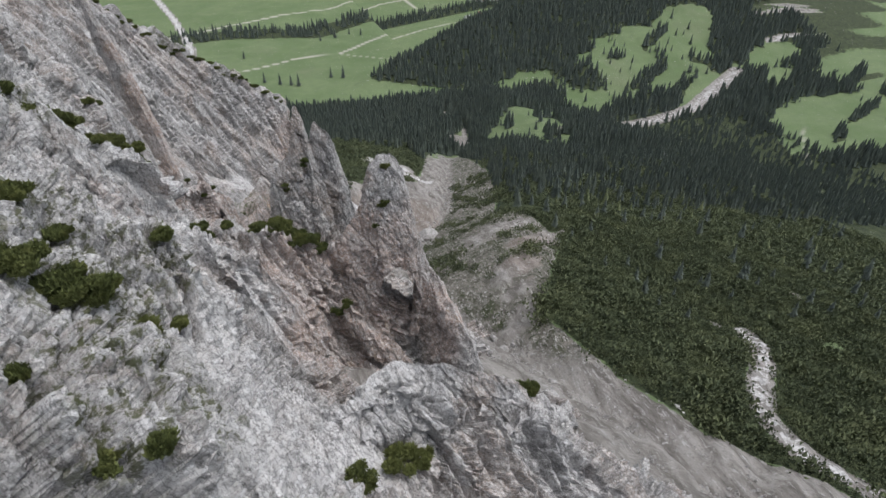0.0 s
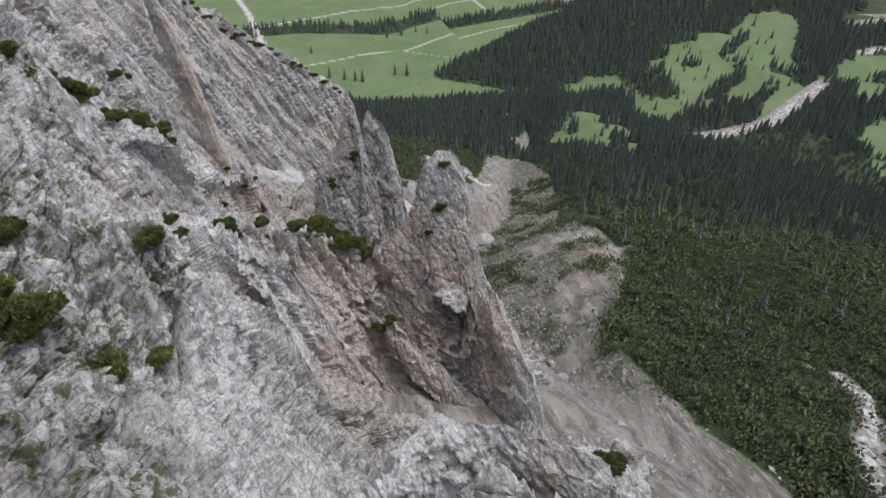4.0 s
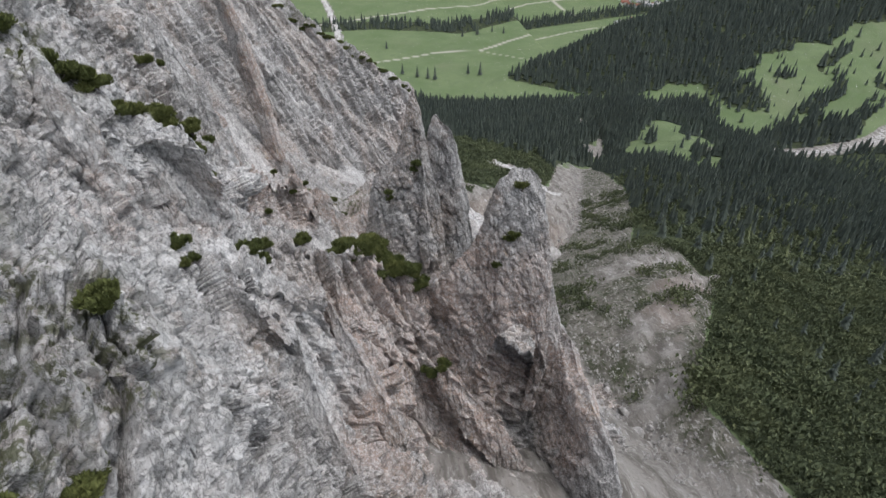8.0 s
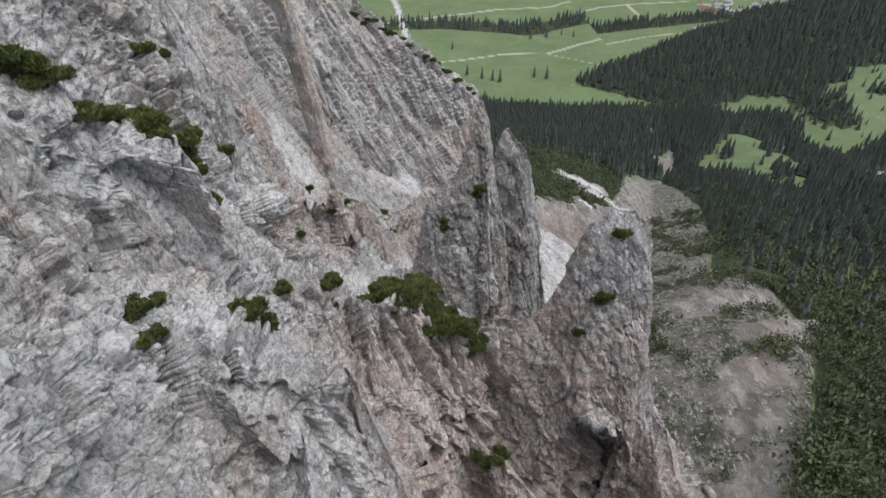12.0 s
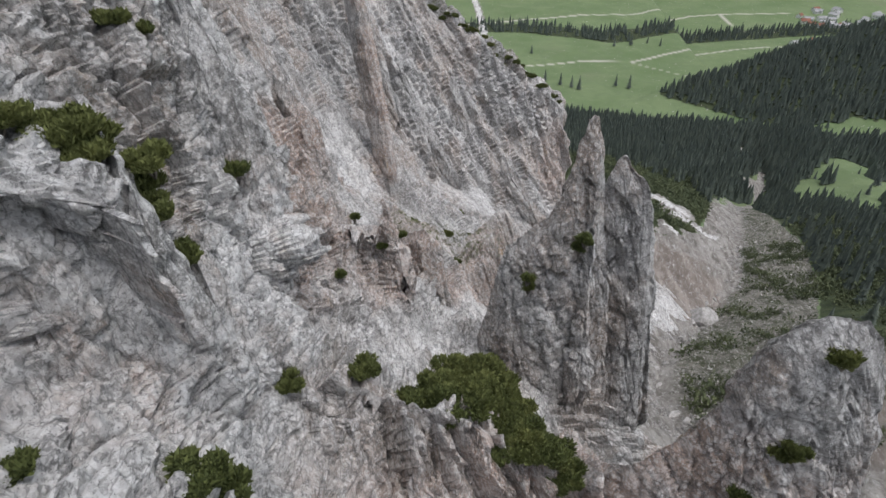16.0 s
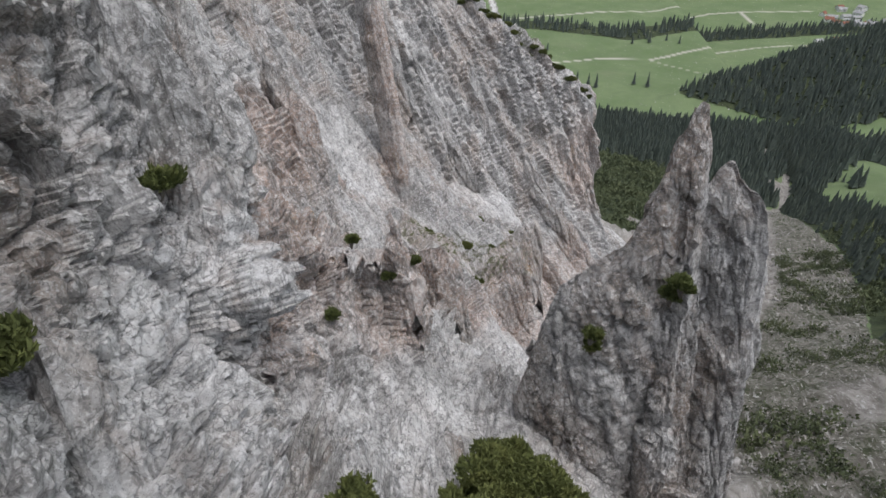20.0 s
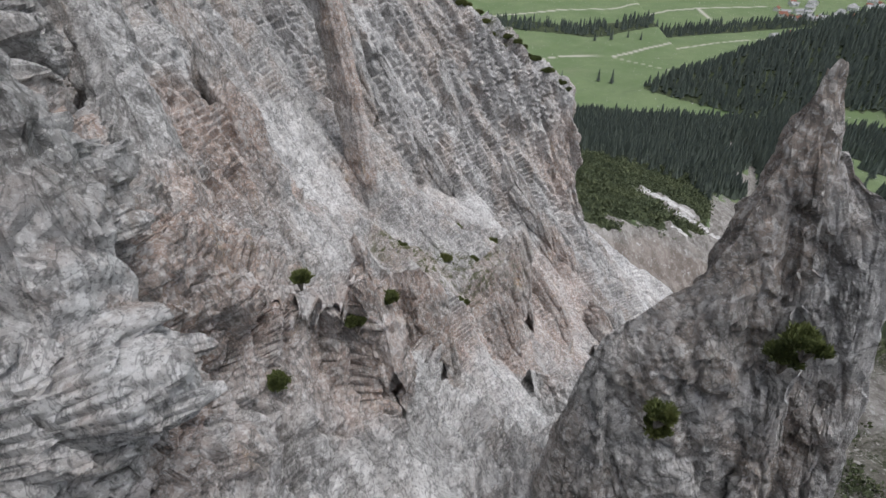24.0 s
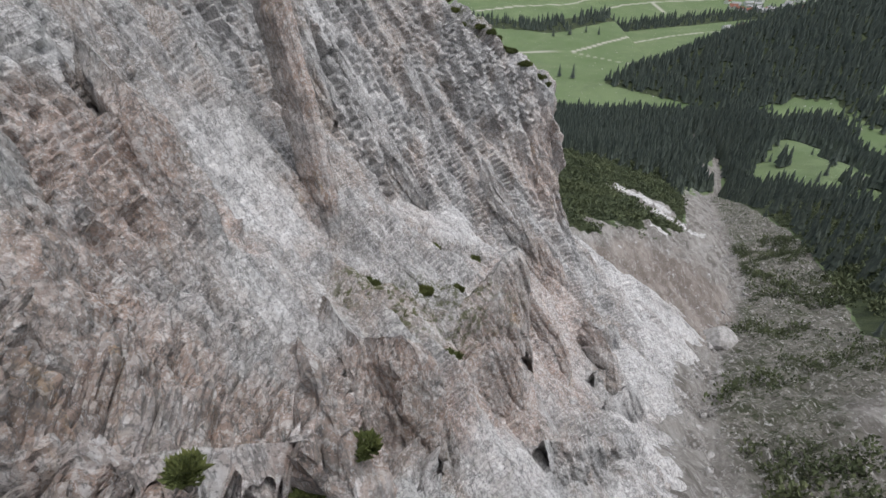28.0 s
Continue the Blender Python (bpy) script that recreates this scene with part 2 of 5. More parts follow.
def make_rock():
    m = Nodes("weathered_dolomite", 0.92)
    beds = m.along_beds((4.0, 1.0, 5.0))
    blocks = m.jitter(m.along_beds((1.6, 1.0, 1.8)), 0.5, 0.22)
    tone = m.noise(9, 6, 0.62)
    streak = m.noise(0.9, 12, 0.72, m.along_beds((3.0, 1.0, 3.2)), 0.1)
    chips = m.noise(0.45, 10, 0.78)
    grit = m.noise(0.18, 6, 0.75)
    col = m.mix(m.step(tone, 0.36, 0.64), (0.29, 0.280, 0.271), (0.455, 0.444, 0.433))
    warm = m.calc("MULTIPLY", m.step(m.noise(7.5, 9, 0.62, m.along_beds((2.2, 1.0, 1.4)), 0.4), 0.45, 0.59), 0.8)
    col = m.mix(warm, col, (0.36, 0.288, 0.24))
    rust = m.calc("MULTIPLY", m.attr("red"), m.step(m.noise(3.5, 9, 0.66), 0.26, 0.52))
    col = m.mix(m.calc("MULTIPLY", rust, 0.92), col, (0.41, 0.298, 0.244))
    ochre = m.calc("MULTIPLY", m.attr("red"), m.step(m.noise(1.8, 9, 0.7, beds), 0.58, 0.68))
    col = m.mix(m.calc("MULTIPLY", ochre, 0.85), col, (0.46, 0.31, 0.175))
    col = m.mix(m.calc("MULTIPLY", m.step(streak, 0.48, 0.36), 0.75), col, m.mix(0.6, col, (0.13, 0.128, 0.126)))
    col = m.mix(m.calc("MULTIPLY", m.step(streak, 0.54, 0.66), 0.5), col, (0.62, 0.615, 0.61))
    col = m.mix(m.calc("MULTIPLY", m.attr("pale"), m.step(m.noise(2.2, 9, 0.66), 0.30, 0.60)), col, m.mix(m.step(streak, 0.42, 0.6), (0.50, 0.497, 0.495), (0.70, 0.697, 0.692)))
    scree = m.mix(m.step(m.noise(1.5, 11, 0.72), 0.36, 0.64), (0.52, 0.505, 0.495), (0.72, 0.712, 0.705))
    col = m.mix(m.calc("MULTIPLY", m.attr("scree"), 0.85), col, scree)
    a, b = m.chunk(0.75, blocks), m.chunk(0.22, m.jitter(m.along_beds((1.4, 1.0, 1.4)), 0.2, 0.08))
    col = m.mix(m.calc("MULTIPLY", m.step(a, 0.6, 1.0), 0.22), col, (0.68, 0.675, 0.67))
    col = m.mix(m.calc("MULTIPLY", m.step(a, 0.35, 0.0), 0.22), col, (0.16, 0.156, 0.153))
    col = m.mix(m.calc("MULTIPLY", m.step(b, 0.70, 0.86), 0.35), col, (0.80, 0.795, 0.79))
    col = m.mix(m.calc("MULTIPLY", m.step(b, 0.28, 0.12), 0.35), col, (0.20, 0.194, 0.19))
    col = m.mix(m.calc("MULTIPLY", m.step(chips, 0.54, 0.59), 0.50), col, (0.74, 0.735, 0.73))
    col = m.mix(m.calc("MULTIPLY", m.step(chips, 0.45, 0.39), 0.58), col, (0.17, 0.165, 0.16))
    col = m.mix(m.calc("MULTIPLY", m.step(grit, 0.44, 0.39), 0.72), col, (0.14, 0.136, 0.132))
    col = m.mix(m.calc("MULTIPLY", m.step(grit, 0.56, 0.61), 0.62), col, (0.80, 0.795, 0.79))
    wide = m.chunk(2.1, m.jitter(m.along_beds((1.5, 1.0, 1.7)), 0.9, 0.28))
    col = m.mix(m.calc("MULTIPLY", m.step(wide, 0.55, 1.0), 0.16), col, (0.66, 0.655, 0.65))
    col = m.mix(m.calc("MULTIPLY", m.step(wide, 0.40, 0.0), 0.20), col, (0.15, 0.147, 0.144))
    for lines, size, width in ((m.along_beds((3.0, 0.8, 3.0)), 1.6, 0.020), (m.along_beds((1.0, 1.6, 2.2)), 1.9, 0.014)):
        gap = m.calc("ABSOLUTE", m.calc("SUBTRACT", m.noise(size, 5, 0.6, lines), 0.5), 0)
        col = m.mix(m.calc("MULTIPLY", m.step(gap, width, 0.2 * width), 0.5), col, (0.10, 0.098, 0.096))
    moss = m.calc("MULTIPLY", m.attr("moss"), m.step(m.noise(0.9, 8, 0.74), 0.49, 0.57))
    col = m.mix(moss, col, (0.085, 0.092, 0.038))
    b1 = m.bump(wide, 0.5, 0.9, m.bump(m.noise(1.2, 12, 0.74, m.along_beds((2.0, 1.0, 2.2)), 0.1), 0.42, 0.9))
    b2 = m.bump(b, 0.07, 0.8, m.bump(a, 0.26, 0.9, b1))
    return m.done(col, m.bump(chips, 0.12, 0.9, b2))


def make_ground():
    m = Nodes("alpine_ground", 0.95)
    grass = m.mix(m.step(m.noise(60, 5, 0.6), 0.35, 0.65), (0.112, 0.160, 0.072), (0.150, 0.197, 0.098))
    grass = m.mix(m.step(m.noise(14, 6, 0.7), 0.42, 0.7), grass, (0.125, 0.165, 0.085))
    grass = m.mix(m.step(m.noise(130, 4, 0.6), 0.55, 0.75), grass, (0.155, 0.182, 0.105))
    wood = m.mix(m.step(m.noise(6, 6, 0.7), 0.35, 0.65), (0.030, 0.040, 0.022), (0.060, 0.075, 0.036))
    flat = m.stretch((0, 0, -35), (1.0, 0.22, 1.0))
    stone = m.mix(m.step(m.noise(4, 8, 0.7, flat, 0.6), 0.36, 0.64), (0.13, 0.118, 0.106), (0.32, 0.303, 0.283))
    stone = m.mix(m.attr("red"), stone, m.mix(m.step(m.noise(5, 7, 0.7, flat), 0.4, 0.6), (0.16, 0.135, 0.118), (0.28, 0.248, 0.222)))
    stone = m.mix(m.step(m.noise(1.4, 8, 0.75, flat), 0.57, 0.68), stone, (0.44, 0.43, 0.42))
    brush = m.mix(m.step(m.noise(2.2, 9, 0.72), 0.40, 0.62), (0.105, 0.098, 0.082), (0.20, 0.188, 0.165))
    brush = m.mix(m.step(m.noise(5.0, 8, 0.7, flat), 0.50, 0.62), brush, (0.055, 0.062, 0.034))
    brush = m.mix(m.step(m.noise(0.9, 7, 0.72, flat), 0.56, 0.62), brush, (0.40, 0.385, 0.36))
    brush = m.mix(m.step(m.noise(1.6, 7, 0.70), 0.54, 0.60), brush, (0.040, 0.048, 0.024))
    stone = m.mix(m.attr("brush"), stone, brush)
    stone = m.mix(m.calc("MULTIPLY", m.step(m.noise(0.6, 8, 0.75), 0.45, 0.38), 0.55), stone, (0.10, 0.096, 0.09))
    stone = m.mix(m.calc("MULTIPLY", m.step(m.noise(0.8, 8, 0.75, flat), 0.55, 0.62), 0.5), stone, (0.50, 0.49, 0.475))
    edge = m.calc("MULTIPLY", m.calc("SUBTRACT", m.noise(7, 6, 0.65), 0.5), 0.9)
    col = m.mix(m.step(m.calc("ADD", m.attr("forest"), edge), 0.40, 0.60), grass, wood)
    col = m.mix(m.step(m.calc("ADD", m.attr("stone"), edge), 0.42, 0.58), col, stone)
    col = m.mix(m.step(m.calc("ADD", m.attr("white"), m.calc("MULTIPLY", m.calc("SUBTRACT", m.noise(3.5, 7, 0.68), 0.5), 3.4)), 0.50, 0.62), col, m.mix(m.step(m.noise(1.2, 7, 0.7), 0.4, 0.6), (0.34, 0.33, 0.32), (0.62, 0.61, 0.60)))
    col = m.mix(m.attr("track"), col, (0.42, 0.40, 0.35))
    b = m.bump(m.noise(0.9, 9, 0.75, flat), 0.4, 0.8, m.bump(m.noise(3.0, 8, 0.7), 0.9, 0.8))
    return m.done(col, b)


def make_leaf(name, dark, light, tip):
    m = Nodes(name, 0.75)
    col = m.mix(m.island(), dark, light)
    col = m.mix(m.step(m.noise(1.4, 4, 0.6), 0.5, 0.72), col, tip)
    col = m.mix(m.calc("MULTIPLY", m.step(m.noise(14, 5, 0.62), 0.46, 0.64), 0.55), col, tip)
    return m.done(col)


def make_plain(name, a, b, size, rough=0.85):
    m = Nodes(name, rough)
    return m.done(m.mix(m.step(m.noise(size, 6, 0.65), 0.3, 0.7), a, b), m.bump(m.noise(size * 0.5, 6, 0.7), size * 0.2, 0.5))


ROCK, GROUND = make_rock(), make_ground()
PINE = make_leaf("mountain_pine_needles", (0.055, 0.070, 0.024), (0.115, 0.135, 0.044), (0.165, 0.178, 0.060))
THICKET = make_leaf("pine_thicket_needles", (0.064, 0.080, 0.046), (0.100, 0.122, 0.064), (0.150, 0.168, 0.084))
# spruce is lighter and bluer than needles: distance haze mixed into its colour
SPRUCE = make_leaf("hazed_spruce_needles", (0.066, 0.083, 0.073), (0.090, 0.110, 0.090), (0.108, 0.128, 0.098))
LARCH = make_leaf("pale_larch_needles", (0.08, 0.10, 0.05), (0.15, 0.175, 0.085), (0.18, 0.20, 0.095))
BARK = make_plain("grey_bark", (0.10, 0.085, 0.07), (0.22, 0.20, 0.175), 0.3)
STONE = make_plain("pale_boulder_stone", (0.22, 0.21, 0.20), (0.44, 0.425, 0.41), 1.1)
WHITE_WALL = make_plain("white_render_wall", (0.68, 0.67, 0.64), (0.8, 0.79, 0.77), 3)
ROOF_RED = make_plain("red_brown_roof_tiles", (0.16, 0.07, 0.05), (0.28, 0.13, 0.09), 2)
ROOF_GREY = make_plain("grey_roof_sheet", (0.2, 0.2, 0.2), (0.4, 0.4, 0.4), 2)

# ---- the land: one sheet of ground to the horizon ----
GULLY = [(62, -40, 288), (56, 20, 274), (54, 45, 266), (50, 66, 260), (47, 84, 253), (43, 103, 245), (39, 130, 236), (40, 150, 226), (46, 170, 216), (58, 190, 206), (70, 211, 196),
         (82, 230, 190), (97, 254, 183), (119, 312, 163), (163, 429, 125), (213, 503, 81), (252, 600, 58), (270, 680, 46), (300, 780, 34)]
GX, GY, GZ = (np.array(c, float) for c in zip(*GULLY))


def soft_max(a, b, k):
    h = np.clip(0.5 + 0.5 * (a - b) / k, 0, 1)
    return b + (a - b) * h + k * h * (1 - h)


def hill(x, y):
    """The wooded hill across the stream: its crest climbs away to the side."""
    crest_y = 815 + 0.36 * (x - 147)
    crest_z = 33 + 0.30 * (x - 147) - 0.00018 * (x - 147) ** 2
    d = y - crest_y
    return crest_z - np.where(d < 0, 0.27 * -d, 0.55 * d)


def valley(x, y):
    return np.clip(42 - 0.085 * (y - 880), 8, 42) + 0.00028 * np.clip(y - 1500, 0, None) ** 2 + 0.02 * np.clip(-x - 200, 0, None)


def land(x, y):
    """Height of the ground at arrays x, y."""
    gx, gz = np.interp(y, GY, GX), np.interp(y, GY, GZ)
    side = x - gx
    p = np.stack([x, y, 0 * x], -1).reshape(-1, 3)
    n1 = fractal(p / 60.0, 4, 101).reshape(x.shape)
    n2 = fractal(p / 9.0, 3, 105).reshape(x.shape)
    slope = 292 - 0.30 * x - 0.20 * y + 5 * n1
    bank = gz + np.interp(y, [0, 80, 120, 300, 420], [0.62, 0.60, 0.30, 0.28, 0.22]) * np.clip(side, 0, None) - 1.5
    right = -soft_max(-slope, -bank, 6)
    reach = np.interp(y, [0, 300, 420, 520, 640, 760], [160, 120, 70, 45, 25, 5])
    left = gz + 0.50 * reach * (1 - np.exp(np.minimum(side, 0) / reach)) + 4 * n1 * smooth(0, 30, -side)
    z = np.where(side > 0, right, left)
    z = z + 1.1 * n2 * smooth(2, 12, np.abs(side)) * (1 - smooth(500, 800, y))
    z = z - 26 * np.exp(-((x - 250) / 75) ** 2 - ((y - 430) / 60) ** 2)
    z = soft_max(z, valley(x, y) + 0.8 * n1, 12)
    z = soft_max(z, hill(x, y) + 7 * n1, 14)
    return z

# ---- the rock wall: sections across it, from the high side down to the gully ----
SECTIONS = {}


def section(y, *xz):
    """One cut across the wall at y: nine corners x, z from the high side to the gully."""
    SECTIONS[y] = list(zip(xz[::2], xz[1::2]))


section(-40,  -80.0, 410.0,  -45.0, 372.0,  -26.0, 350.0,  -14.0, 334.0,  -4.0, 322.0,  6.0, 314.0,  22.0, 302.0,  44.0, 287.0,  70.0, 276.0)
section(0,  -79.9, 405.0,  -44.9, 366.1,  -25.9, 347.1,  -13.8, 333.1,  -4.8, 321.1,  5.1, 312.1,  20.1, 300.1,  42.1, 284.1,  66.1, 268.1)
section(20,  -79.9, 402.1,  -44.8, 363.2,  -23.5, 344.4,  -10.5, 332.6,  -3.8, 323.0,  4.4, 313.4,  16.3, 302.5,  40.4, 283.7,  62.3, 264.5)
section(30,  -80.0, 402.1,  -45.0, 362.1,  -21.9, 340.2,  -10.7, 328.8,  -5.2, 321.1,  -0.7, 312.8,  7.3, 315.5,  21.1, 305.5,  58.5, 262.9)
section(34,  -80.0, 402.1,  -45.0, 361.6,  -21.0, 338.6,  -10.6, 326.4,  -5.6, 318.7,  -0.6, 311.4,  5, 308.3,  23, 299.5,  58.4, 261.3)
section(38,  -80.0, 402.1,  -45.0, 361.1,  -20.1, 337.1,  -10.0, 324.3,  -4.9, 317.3,  -1.2, 309,  4, 304.2,  25, 293,  58.1, 259.4)
section(42,  -80.0, 402.1,  -45.0, 360.6,  -21.2, 337.0,  -12.2, 324.9,  -5.9, 320.3,  -3, 307.6,  4, 299,  26, 287.5,  57.4, 258.6)
section(46,  -80.0, 402.1,  -45.0, 360.1,  -22.1, 337.2,  -13.1, 326.4,  -6.8, 322.9,  -5, 308,  4, 295,  30, 282,  56.7, 257.8)
section(49.5,  -79.9, 402.1,  -44.9, 359.7,  -22.0, 336.3,  -12.8, 325.1,  -7.3, 320.2,  -4.8, 305.6,  6, 291.2,  34, 278,  56.1, 256.7)
section(53,  -79.9, 402.2,  -44.9, 359.3,  -21.9, 335.4,  -13.1, 323.5,  -8.7, 317.5,  -3.9, 303.5,  10.9, 287.8,  39.1, 275.6,  55.4, 255.5)
section(56.5,  -79.9, 402.2,  -44.8, 358.3,  -22.7, 334.6,  -14.4, 322.5,  -9.8, 315.3,  -4.2, 304.6,  8.9, 285.6,  36.9, 272.4,  55.2, 254.4)
section(60,  -79.8, 402.2,  -44.7, 357.4,  -23.4, 333.9,  -15.2, 322.1,  -10.2, 314.2,  -5.5, 305.6,  6.4, 283.1,  34.6, 269.0,  55.0, 253.2)
section(63.5,  -79.8, 401.3,  -44.6, 356.5,  -22.3, 333.4,  -15.1, 322.7,  -10.8, 314.2,  -1.5, 307.5,  7.4, 281.2,  27.2, 272.0,  54.2, 252.1)
section(67,  -79.7, 400.3,  -44.5, 355.5,  -21.9, 332.3,  -15.1, 322.7,  -12.5, 312.9,  -0.9, 306.2,  8.2, 278.7,  19.2, 274.6,  53.4, 250.8)
section(71,  -79.7, 400.2,  -44.6, 355.4,  -22.7, 331.8,  -14.1, 319.5,  -13.6, 311.1,  -3.5, 303.1,  7.2, 283.7,  14.7, 274.5,  52.6, 248.5)
section(75,  -79.7, 400.2,  -44.5, 355.3,  -23.1, 331.6,  -11.8, 316.5,  -11.9, 308.6,  -5.2, 300.1,  9.8, 290.7,  14.6, 277.2,  52.4, 246.7)
section(77.5,  -79.7, 400.2,  -44.5, 355.3,  -24.2, 331.5,  -13.5, 317.4,  -10.9, 308.1,  -4.7, 301.3,  7.7, 293.7,  15.1, 284.2,  52.7, 245.3)
section(80,  -79.7, 400.2,  -44.5, 355.3,  -25.2, 331.4,  -15.3, 318.3,  -10.8, 307.3,  -5.0, 302.3,  5.7, 297.2,  14.8, 290.7,  52.9, 243.9)
section(83,  -79.7, 400.2,  -44.5, 354.8,  -25.1, 331.4,  -16.2, 315.8,  -11.4, 305.6,  -7.7, 300.4,  3.7, 296.5,  14.2, 287.4,  53.1, 243.0)
section(86,  -79.7, 400.2,  -44.4, 354.3,  -24.4, 331.8,  -15.1, 314.4,  -12.0, 304.0,  -10.6, 297.9,  1.8, 295.4,  13.2, 283.9,  53.2, 242.1)
section(89,  -79.7, 400.1,  -45.0, 354.2,  -25.6, 331.6,  -15.8, 314.4,  -11.6, 304.1,  -10.5, 296.0,  -1.0, 293.3,  11.2, 284.7,  53.8, 241.6)
section(92,  -79.7, 400.1,  -45.5, 354.2,  -27.1, 331.3,  -15.3, 314.8,  -12.5, 303.6,  -10.6, 294.2,  -3.9, 291.2,  9.0, 285.6,  54.3, 241.1)
section(95,  -79.8, 399.1,  -46.1, 353.1,  -28.2, 331.2,  -15.4, 315.6,  -12.9, 303.2,  -10.9, 293.9,  -5.0, 289.0,  8.9, 286.5,  55.3, 240.1)
section(98,  -79.8, 398.1,  -46.7, 352.1,  -29.4, 331.1,  -19, 311.4,  -14.6, 303,  -10.7, 293.9,  -4.8, 288.3,  8.8, 287.5,  56.3, 239.1)
section(101,  -79.8, 397.0,  -47.2, 351.0,  -29.6, 329.5,  -22.5, 309.6,  -15.6, 301.6,  -10.4, 295.6,  -5.9, 287.4,  7.9, 283.7,  51.3, 238.7)
section(104,  -79.8, 396.0,  -47.8, 350.0,  -29.6, 328.0,  -24.5, 307,  -16, 299.6,  -8, 297.8,  -5.4, 287.3,  7.1, 279.9,  46.4, 238.2)
section(108,  -79.9, 395.0,  -48.9, 348.4,  -31.7, 325.9,  -26, 303.4,  -18.6, 295.6,  -9.4, 293,  -4.6, 285.1,  7.3, 275.5,  45.4, 236.2)
section(112,  -79.9, 394.0,  -49.9, 346.9,  -33.8, 323.8,  -27, 300.4,  -20, 292,  -10.8, 287.4,  -4.8, 281.6,  7.2, 270.8,  44.4, 234.2)
section(116,  -80.0, 392.9,  -51.0, 345.4,  -36.2, 322.1,  -30, 299,  -20.6, 290,  -10.4, 284.6,  -5, 278.4,  6.8, 268.4,  43.3, 232.6)
section(120,  -80.0, 391.9,  -52.1, 343.8,  -38.5, 320.4,  -31.1, 297.5,  -20.6, 289.7,  -9.6, 282.4,  -3.6, 275.6,  6.7, 266.2,  42.4, 231.0)
section(125,  -81.0, 390.9,  -53.5, 342.4,  -39.1, 319.3,  -29.4, 298.5,  -20.7, 288.4,  -9.6, 280,  -3, 272.4,  9.2, 261.6,  42.0, 229.1)
section(130,  -82.0, 389.9,  -54.9, 341.0,  -39.7, 318.1,  -28.6, 298.6,  -20.9, 289.1,  -9.5, 278.3,  -1.6, 269,  11.2, 256.5,  41.7, 227.3)
section(137,  -82.9, 388.1,  -56.4, 339.5,  -41.9, 316.8,  -32.7, 296.2,  -23.7, 284.1,  -10.6, 275.8,  -0.6, 268.2,  13.4, 253.4,  42.7, 224.5)
section(145,  -84.1, 385.9,  -58.1, 337.8,  -44.1, 315.7,  -33.9, 296.5,  -24.2, 280.2,  -12.9, 273.6,  -3.3, 267.0,  15.1, 249.4,  43.4, 221.0)
section(152,  -85.1, 384.0,  -60.1, 336.8,  -46.2, 315.1,  -34.8, 296.8,  -25.6, 281.5,  -13.7, 272.3,  -3.8, 264.3,  14.9, 244.9,  45.5, 217.7)
section(160,  -86.2, 381.8,  -62.4, 335.6,  -48.8, 314.3,  -36.6, 296.6,  -26.4, 283.5,  -13.7, 271.3,  -2.8, 262.3,  16.5, 241.4,  48.3, 214.2)
section(170,  -87.4, 378.7,  -63.7, 333.4,  -49.6, 312.6,  -38.0, 292.8,  -25.9, 278.0,  -14.7, 265.4,  -3.5, 258.6,  21.5, 235.9,  54.4, 208.3)
section(180,  -88.3, 375.8,  -64.4, 331.6,  -48.8, 312.4,  -33.2, 294.0,  -22.7, 274.4,  -14.0, 261.0,  -2.4, 256.6,  27.0, 231.0,  60.6, 202.5)
section(198,  -88.1, 367,  -64.1, 332,  -48.1, 315,  -28.1, 298.5,  -17.0, 285.5,  -5.7, 271.2,  10.7, 256,  31.2, 226.9,  72.7, 193.5)
section(205.5,  -88, 364,  -64, 336,  -46, 320.5,  -29.5, 306.2,  -12, 291.4,  5, 279.6,  17.5, 270.8,  24, 234,  77, 190)
section(212,  -88, 358,  -64, 337,  -46, 322,  -30, 307.8,  -11.9, 292.8,  5.2, 281,  17.5, 272,  22, 234.3,  80.5, 187.2)
section(221,  -88.0, 330.0,  -64.0, 300.0,  -46.0, 284.0,  -30.0, 272.0,  -13.9, 260.0,  2.1, 248.0,  16.2, 238.1,  24.4, 229.1,  84.3, 184.1)
section(236,  -88.0, 290.0,  -64.0, 270.0,  -46.0, 256.0,  -30.0, 245.0,  -14.0, 235.0,  2.0, 226.0,  18.1, 218.0,  36.1, 209.0,  90.1, 174.0)
section(262,  -88.0, 250.0,  -64.0, 236.0,  -46.0, 226.0,  -30.0, 218.0,  -14.0, 210.0,  4.0, 203.0,  24.0, 196.0,  48.0, 188.0,  100.0, 162.0)


def loft(ys, columns):
    """Places of the wall's surface: rows at ys, spread evenly along each section."""
    keys = np.array(sorted(SECTIONS), float)
    ctrl = np.array([SECTIONS[k] for k in sorted(SECTIONS)], float)
    rows = np.empty((len(ys), 9, 2))
    for c in range(9):
        for a in range(2):
            rows[:, c, a] = np.interp(ys, keys, ctrl[:, c, a])
    span = np.repeat([1.2, 1.8, 3.0, 3.2, 3.2, 3.2, 3.0, 2.2], 1)
    u = np.concatenate([[0], np.cumsum(span)])
    t = np.linspace(0, u[-1], columns)
    x = np.stack([np.interp(t, u, r[:, 0]) for r in rows])
    z = np.stack([np.interp(t, u, r[:, 1]) for r in rows])
    for _ in range(6):
        for g in (x, z):
            g[:, 1:-1] = 0.25 * g[:, :-2] + 0.5 * g[:, 1:-1] + 0.25 * g[:, 2:]
            g[1:-1] = 0.25 * g[:-2] + 0.5 * g[1:-1] + 0.25 * g[2:]
    return np.stack([x, np.repeat(np.asarray(ys)[:, None], columns, 1), z], -1)


